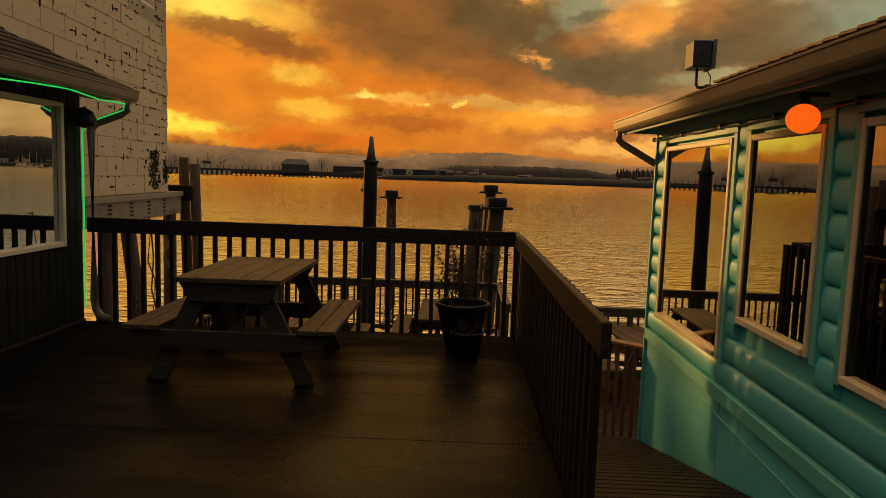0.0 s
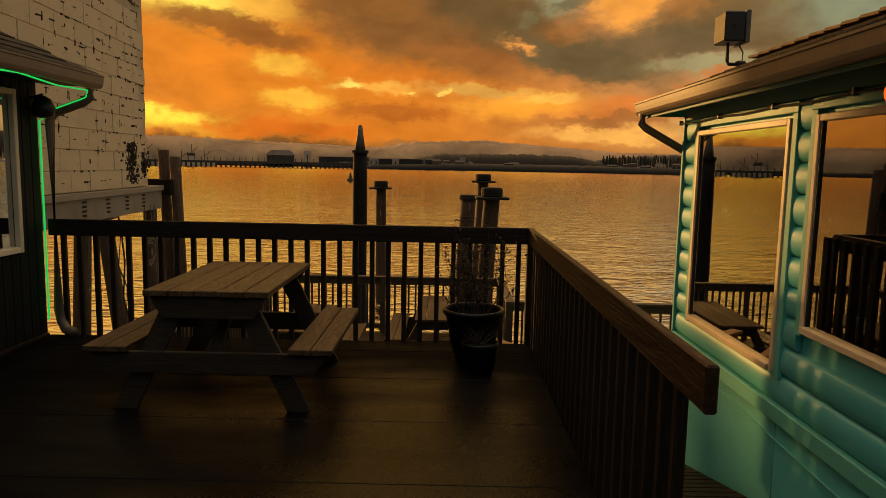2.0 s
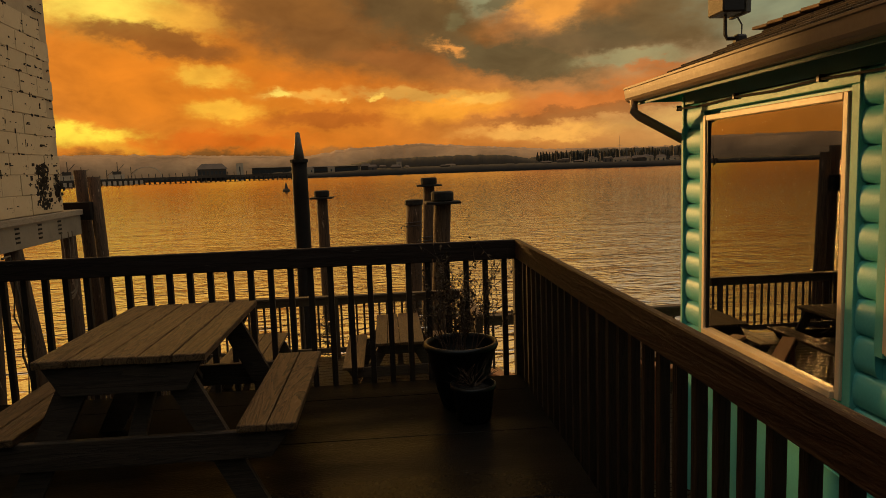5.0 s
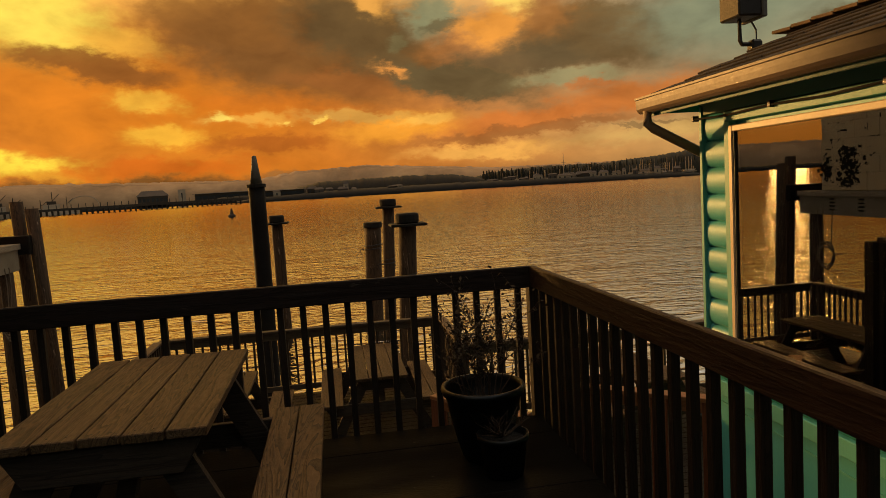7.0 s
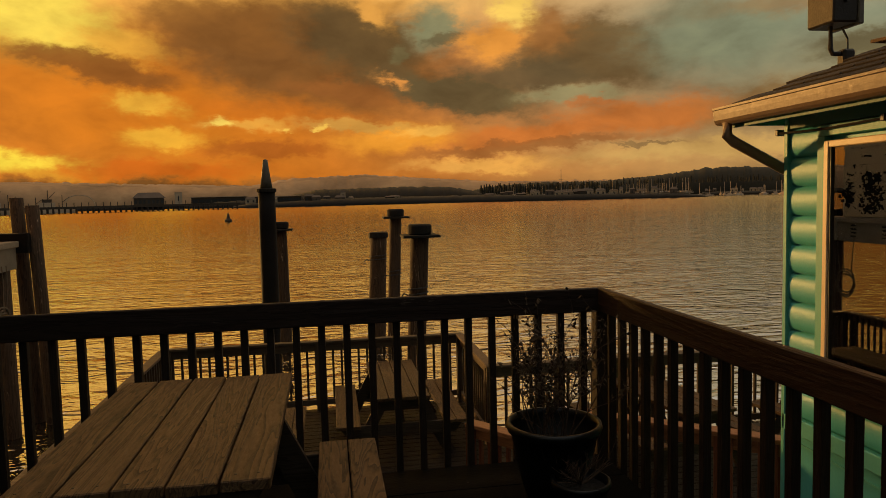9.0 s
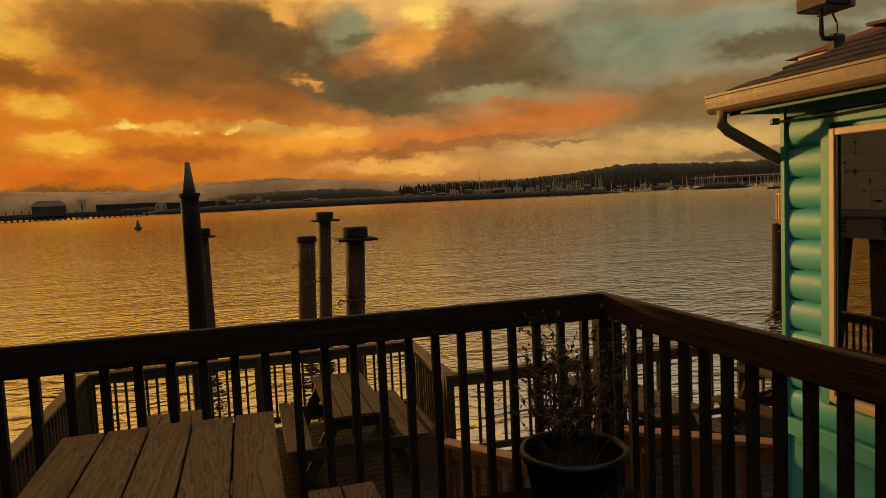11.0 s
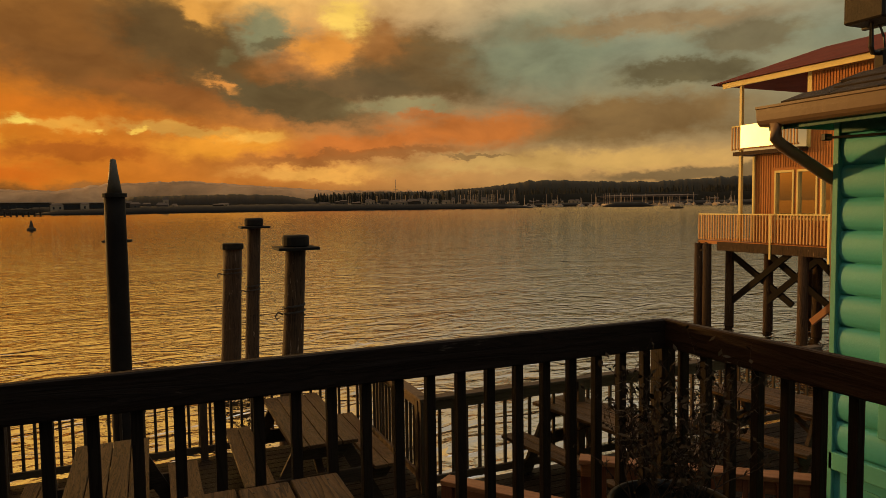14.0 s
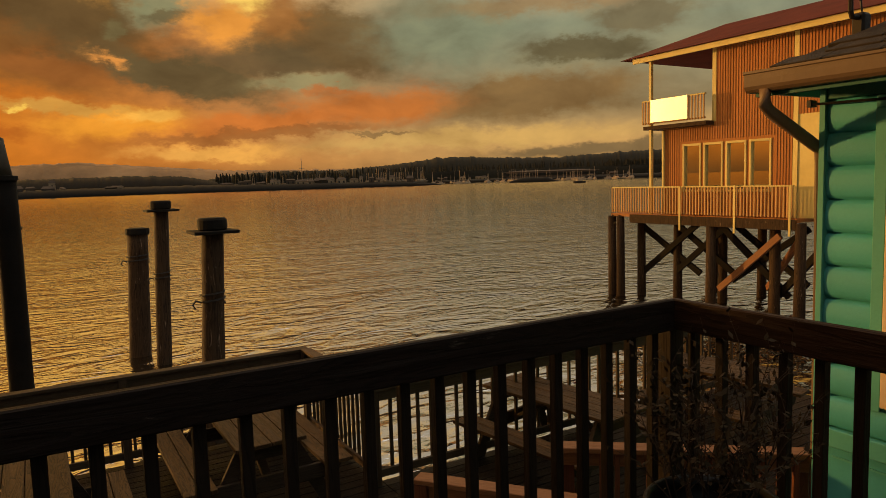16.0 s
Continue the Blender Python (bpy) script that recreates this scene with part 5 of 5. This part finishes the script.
for i in range(900):
    r = random.randrange(1, 46)
    y, z = -abs(random.gauss(0, 3.2)) - 0.05, r * BH / 2 + random.gauss(0, 0.02)
    a, h_ = random.choice((0.02, 0.03, 0.05, 0.09)) * random.uniform(0.6, 1.2), random.uniform(0.005, 0.02)
    if random.random() < 0.3:
        y = -BW * random.randrange(1, 14) + (BW / 2 if r % 2 else 0) + random.gauss(0, 0.02)
        a, h_ = random.uniform(0.008, 0.02), random.uniform(0.02, 0.09)
        z += BH / 2
    if y + a > -0.02:
        continue
    box(-0.004, 0.008, y - a, y + a, z - h_, z + h_, 0, flakes)
part("flaked_paint", flakes, PILE_DARK, block, "dark flakes where the paint has come off", kind="stuff")
part("bare_patch", scar, PILE_DARK, block, "dark patch of bare stone", kind="stuff")
part("base_ledge", box(-0.30, 0.12, -16, 0.9, -0.14, -0.01, 0.01), BEAM, block)
part("base_beam", box(-0.28, 0.05, -16, 0.9, -0.62, -0.14, 0.01), BEAM_FACE, block)
for yy in (-0.5, -1.6, -2.7, -3.9):
    for k in range(4):
        part("vent_slot", box(0.051, 0.058, yy - 0.10, yy + 0.10, -0.50 + k * 0.09, -0.46 + k * 0.09), PILE_DARK, block)
bp = thing("platform", (0, 0, 0), "heavy dark timber platform beside the block building", "platform")
m = pose(CB.x, CB.y, 0.95, 0, 0, TILT)
bm = box(-3.0, 0.30, 0.9, 1.3, -0.28, 0.16, 0.02)
bm.transform(m)
part("cross_beam", bm, PILE_DARK, bp)
for (dx, dy, top, r) in ((-0.02, 1.48, 1.00, 0.145), (0.36, 1.24, 0.82, 0.14)):
    q = m @ Vector((dx, dy, 0))
    t = thing("dock_pile", (q.x, q.y, Z_WATER), "dark timber pile beside the block building", "pile", "dock piles")
    bm = lathe([(r * 1.1, -1.5), (r, top + 0.9 - Z_WATER)], 14, None, 0.1)
    for v in bm.verts:
        v.co.x += -0.03 * (v.co.z - 4.0)
    part("shaft", bm, PILE, t, smooth=True)
for (dx, dy, lx) in ((-0.1, 0.4, 0.0), (-0.1, -2.6, 0.12), (-0.2, -3.4, -0.05), (-0.1, -6.0, 0.0), (-0.1, -9.0, 0.0)):
    q = m @ Vector((dx, dy, -0.62))
    t = thing("foundation_pile", (q.x, q.y, Z_WATER), "weathered pile under the block building", "pile", "foundation piles")
    bm = lathe([(0.19, -1.5), (0.165, q.z - Z_WATER)], 12, None, 0.1)
    for v in bm.verts:
        v.co.x += lx * (q.z - Z_WATER - v.co.z)
    part("shaft", bm, PILE, t, smooth=True)
q = m @ Vector((0.12, -0.35, -0.62))
t = thing("hanging_rope_coil", (q.x, q.y, q.z), "coil of old rope hanging below the beam", "rope")
part("coil", tube([(0.02 * math.sin(k), 0.28 * math.cos(k * 0.42), -0.95 + 0.28 * math.sin(k * 0.42) - 0.004 * k) for k in range(46)], 0.022, 5), ROPE, t)
for k in (-0.25, 0.1, 0.3):
    part("strand", tube([(0, k, 0.15), (0.02, k * 0.9, -0.3), (0, k * 0.7, -0.75)], 0.012, 5), ROPE, t)
t = thing("hanging_rope", (-3.1, 7.52, 1.02), "thin rope tied round the rail and hanging down", "rope")
part("strand", tube([(0, -0.06, 0.06), (0.01, 0.03, 0.07), (0.02, 0.05, -0.05), (0.05, 0.04, -0.35), (0.02, 0.05, -0.7), (0.08, 0.05, -0.95)], 0.009, 6), ROPE, t)
part("strand", tube([(0.02, 0.05, -0.05), (-0.02, 0.06, -0.4), (0.06, 0.05, -0.6), (0.03, 0.06, -1.0)], 0.007, 6), ROPE, t)

# ---------- inn on piles ----------
INN_SIDING = timber("orange_brown_batten_siding", (0.55, 0.235, 0.07), (0.36, 0.14, 0.042), 2, 0.65, 0.4)
INN_TRIM = surface("pale_yellow_trim", (0.70, 0.56, 0.20), (0.56, 0.44, 0.15), 1, 12, 0.5, 0.1)
INN_ROOF = surface("rust_red_roofing", (0.14, 0.032, 0.016), (0.085, 0.019, 0.010), 1, 14, 0.8, 0.3, spec=0.05)
# metallic white stands in for the sun's glint on a glass balcony panel
INN_GLINT = surface("sun_glint_white", (0.88, 0.82, 0.66), (0.82, 0.76, 0.6), 1, 12, 0.36, 0.05, 0.7)
IX, IY0, IY1, IF = 19.2, 18.4, 23.8, 0.10
inn = thing("waterside_inn", (0, 0, 0), "two-storey orange-brown timber inn standing on piles", "building")
wins = [(19.25 + k * 0.93, 19.25 + k * 0.93 + 0.82, 0.95, 2.72) for k in range(4)]
part("wall", pierced("x", IX, 0.15, IY0, IY1, IF, 3.4, wins), INN_SIDING, inn)
part("wall", box(IX, IX + 0.15, 12.0, 21.5, 3.4, 6.0), INN_SIDING, inn)
part("wall", box(IX, IX + 0.15, 12.0, IY0, IF, 3.4), INN_TRIM, inn)
part("end_wall", box(IX + 0.15, 26, IY1 - 0.15, IY1, IF, 3.4), INN_SIDING, inn)
part("loggia_wall", box(IX + 0.15, 26, 21.35, 21.5, 3.4, 6.0), INN_SIDING, inn)
part("loggia_floor", box(18.75, 26, 21.5, 24.4, 3.34, 3.48), PILE, inn)
part("back_wall", box(26, 26.15, 12, IY1, IF, 6.0), INN_SIDING, inn)
bat = mesh_of("batten", box(-0.022, 0.0, -0.018, 0.018, 0, 1, 0.004), INN_SIDING)
y = IY0 + 0.15
while y < IY1 - 0.1:
    spans = [(IF + 0.02, 3.4)]
    if wins[0][0] - 0.12 < y < wins[-1][1] + 0.12:
        spans = [(IF + 0.02, 0.85), (2.82, 3.4)]
    if y < 21.42:
        spans[-1] = (spans[-1][0], 5.95)
    for a, b in spans:
        piece("batten", bat, inn, (IX, y, a), 0, (1, 1, b - a))
    y += 0.105
y = 12.1
while y < IY0:
    piece("batten", bat, inn, (IX, y, 3.4), 0, (1, 1, 2.55))
    y += 0.105
for (a, b, c, d) in ((IY0 - 0.06, IY0 + 0.10, IF, 6.0), (IY1 - 0.08, IY1 + 0.04, IF, 3.3), (21.40, 21.56, 3.45, 6.0)):
    part("corner_board", box(IX - 0.04, IX - 0.023, a, b, c, d), INN_TRIM, inn)
part("eave_board", box(18.70, 18.76, 12.0, 24.9, 5.92, 6.14, 0.01), INN_TRIM, inn)
for wv in wins:
    wp = part("window", box(IX + 0.06, IX + 0.07, wv[0] + 0.06, wv[1] - 0.06, wv[2], wv[3]), DARK_GLASS, inn)
    for a in ((wv[0], wv[0] + 0.07, wv[2], wv[3]), (wv[1] - 0.07, wv[1], wv[2], wv[3]), (wv[0] + 0.07, wv[1] - 0.07, wv[3] - 0.08, wv[3]), (wv[0] + 0.07, wv[1] - 0.07, wv[2], wv[2] + 0.07)):
        part("frame", box(IX - 0.04, IX + 0.10, *a, 0.004), INN_TRIM, wp)
bm = bmesh.new()
vs = [bm.verts.new(c) for c in ((18.55, 12, 6.12), (18.55, 25.4, 6.12), (22.6, 23.6, 7.55), (22.6, 12, 7.55), (26.7, 25.4, 6.12), (26.7, 12, 6.12))]
for f in ((0, 1, 2, 3), (1, 4, 2), (2, 4, 5, 3), (0, 5, 4, 1), (0, 3, 5)):
    bm.faces.new([vs[i] for i in f])
part("roof", bm, INN_ROOF, inn, "rust red sheet roof")
part("balcony_post", box(18.78, 18.90, 24.02, 24.14, IF, 5.95, 0.01), INN_TRIM, inn)
part("deck", box(18.65, 26, 18.0, 26.05, IF - 0.12, IF), INN_SIDING, inn)
part("deck_fascia", box(18.60, 18.645, 18.0, 25.0, IF - 0.36, IF - 0.02, 0.01), PILE, inn)


def inn_rail(y0, y1, z0, h, step=0.13):
    part("rail_top", box(18.68, 18.78, y0, y1, z0 + h - 0.05, z0 + h, 0.006), INN_TRIM, inn)
    part("rail_bottom", box(18.70, 18.75, y0, y1, z0 + 0.06, z0 + 0.11, 0.004), INN_SIDING, inn)
    n = int((y1 - y0) / step)
    for i in range(n + 1):
        piece("rail_baluster", ib, inn, (18.68, y0 + 0.04 + i * (y1 - y0 - 0.08) / n, z0 + 0.04), 0, (1, 1, h - 0.09))


INN_BAL = timber("sunlit_baluster", (0.62, 0.38, 0.15), (0.40, 0.22, 0.08), 2, 0.6, 0.3)
ib = mesh_of("rail_baluster", box(-0.02, 0.02, -0.028, 0.028, 0, 1, 0.004), INN_BAL)
inn_rail(18.17, 26.05, IF, 1.07)
inn_rail(21.5, 24.4, 3.50, 0.95)
for yy in (18.2, 20.2, 22.5):
    part("fascia_post", box(18.57, 18.60, yy - 0.04, yy + 0.04, -0.45, IF + 1.08, 0.006), INN_TRIM, inn)
part("white_panel", box(18.62, 18.655, 22.2, 23.92, 3.6, 4.44, 0.004), INN_GLINT, inn, "balcony rail panel, coloured white for the sun glint on its glass")
random.seed(31)
for y, x in ((26.1, 18.75), (25.6, 18.72), (25.2, 19.5), (23.6, 19.8), (22.0, 20.4), (21.25, 18.75), (20.3, 21.0), (19.2, 19.4), (17.9, 18.72), (18.9, 22.5), (21.8, 22.5), (24.0, 22.5), (17.0, 19.5), (15.0, 19.5)):
    t = thing("inn_pile", (x, y, Z_WATER), "tall weathered pile under the inn", "pile", "inn piles")
    part("shaft", lathe([(0.19, -1.5), (0.16, IF - 0.13 - Z_WATER if x < 18.8 else IF - 0.13 - Z_WATER)], 12, None, 0.08), PILE, t, smooth=True)
for (a, b, red) in (((19.5, 25.2, -0.4), (19.9, 22.6, -2.2), 0), ((19.7, 22.6, -0.3), (19.5, 25.2, -2.4), 0), ((19.7, 23.6, -0.3), (20.2, 21.2, -2.2), 0), ((19.7, 23.6, -2.2), (20.0, 21.6, -0.4), 0), ((19.3, 21.2, -0.3), (19.6, 18.8, -2.6), 0), ((19.2, 18.9, -0.5), (19.4, 21.4, -2.6), 1),
                    ((21, 22.0, -0.3), (21, 19.0, -2.4), 0), ((21, 19.0, -0.4), (21, 22.0, -2.5), 0), ((19.4, 18.2, -0.4), (20.8, 20.4, -2.6), 1), ((19.2, 17.0, -0.3), (19.6, 19.2, -2.6), 0)):
    t = thing("cross_brace", (0, 0, 0), "red-brown timber brace between piles" if red else "dark timber brace between piles", "brace", "pile braces")
    part("timber", beam(a, b, 0.12, 0.22), CEDAR_X if red else PILE_DARK, t)
bm = bmesh.new()
random.seed(3)
for i in range(60):
    c = Vector((18.75 + random.gauss(0, .12), 25.9 + random.gauss(0, .22), IF - 0.15 + random.gauss(0, .1)))
    s = random.uniform(.03, .08)
    u = Vector((random.uniform(-1, 1), random.uniform(-1, 1), random.uniform(-1, 1))).normalized()
    v = u.orthogonal().normalized()
    bm.faces.new([bm.verts.new(c + o) for o in (-u * s, v * s, u * s, -v * s)])
single("pile_top_weeds", bm, LEAF, "small green plants growing on the pile tops", "plants", "stuff")
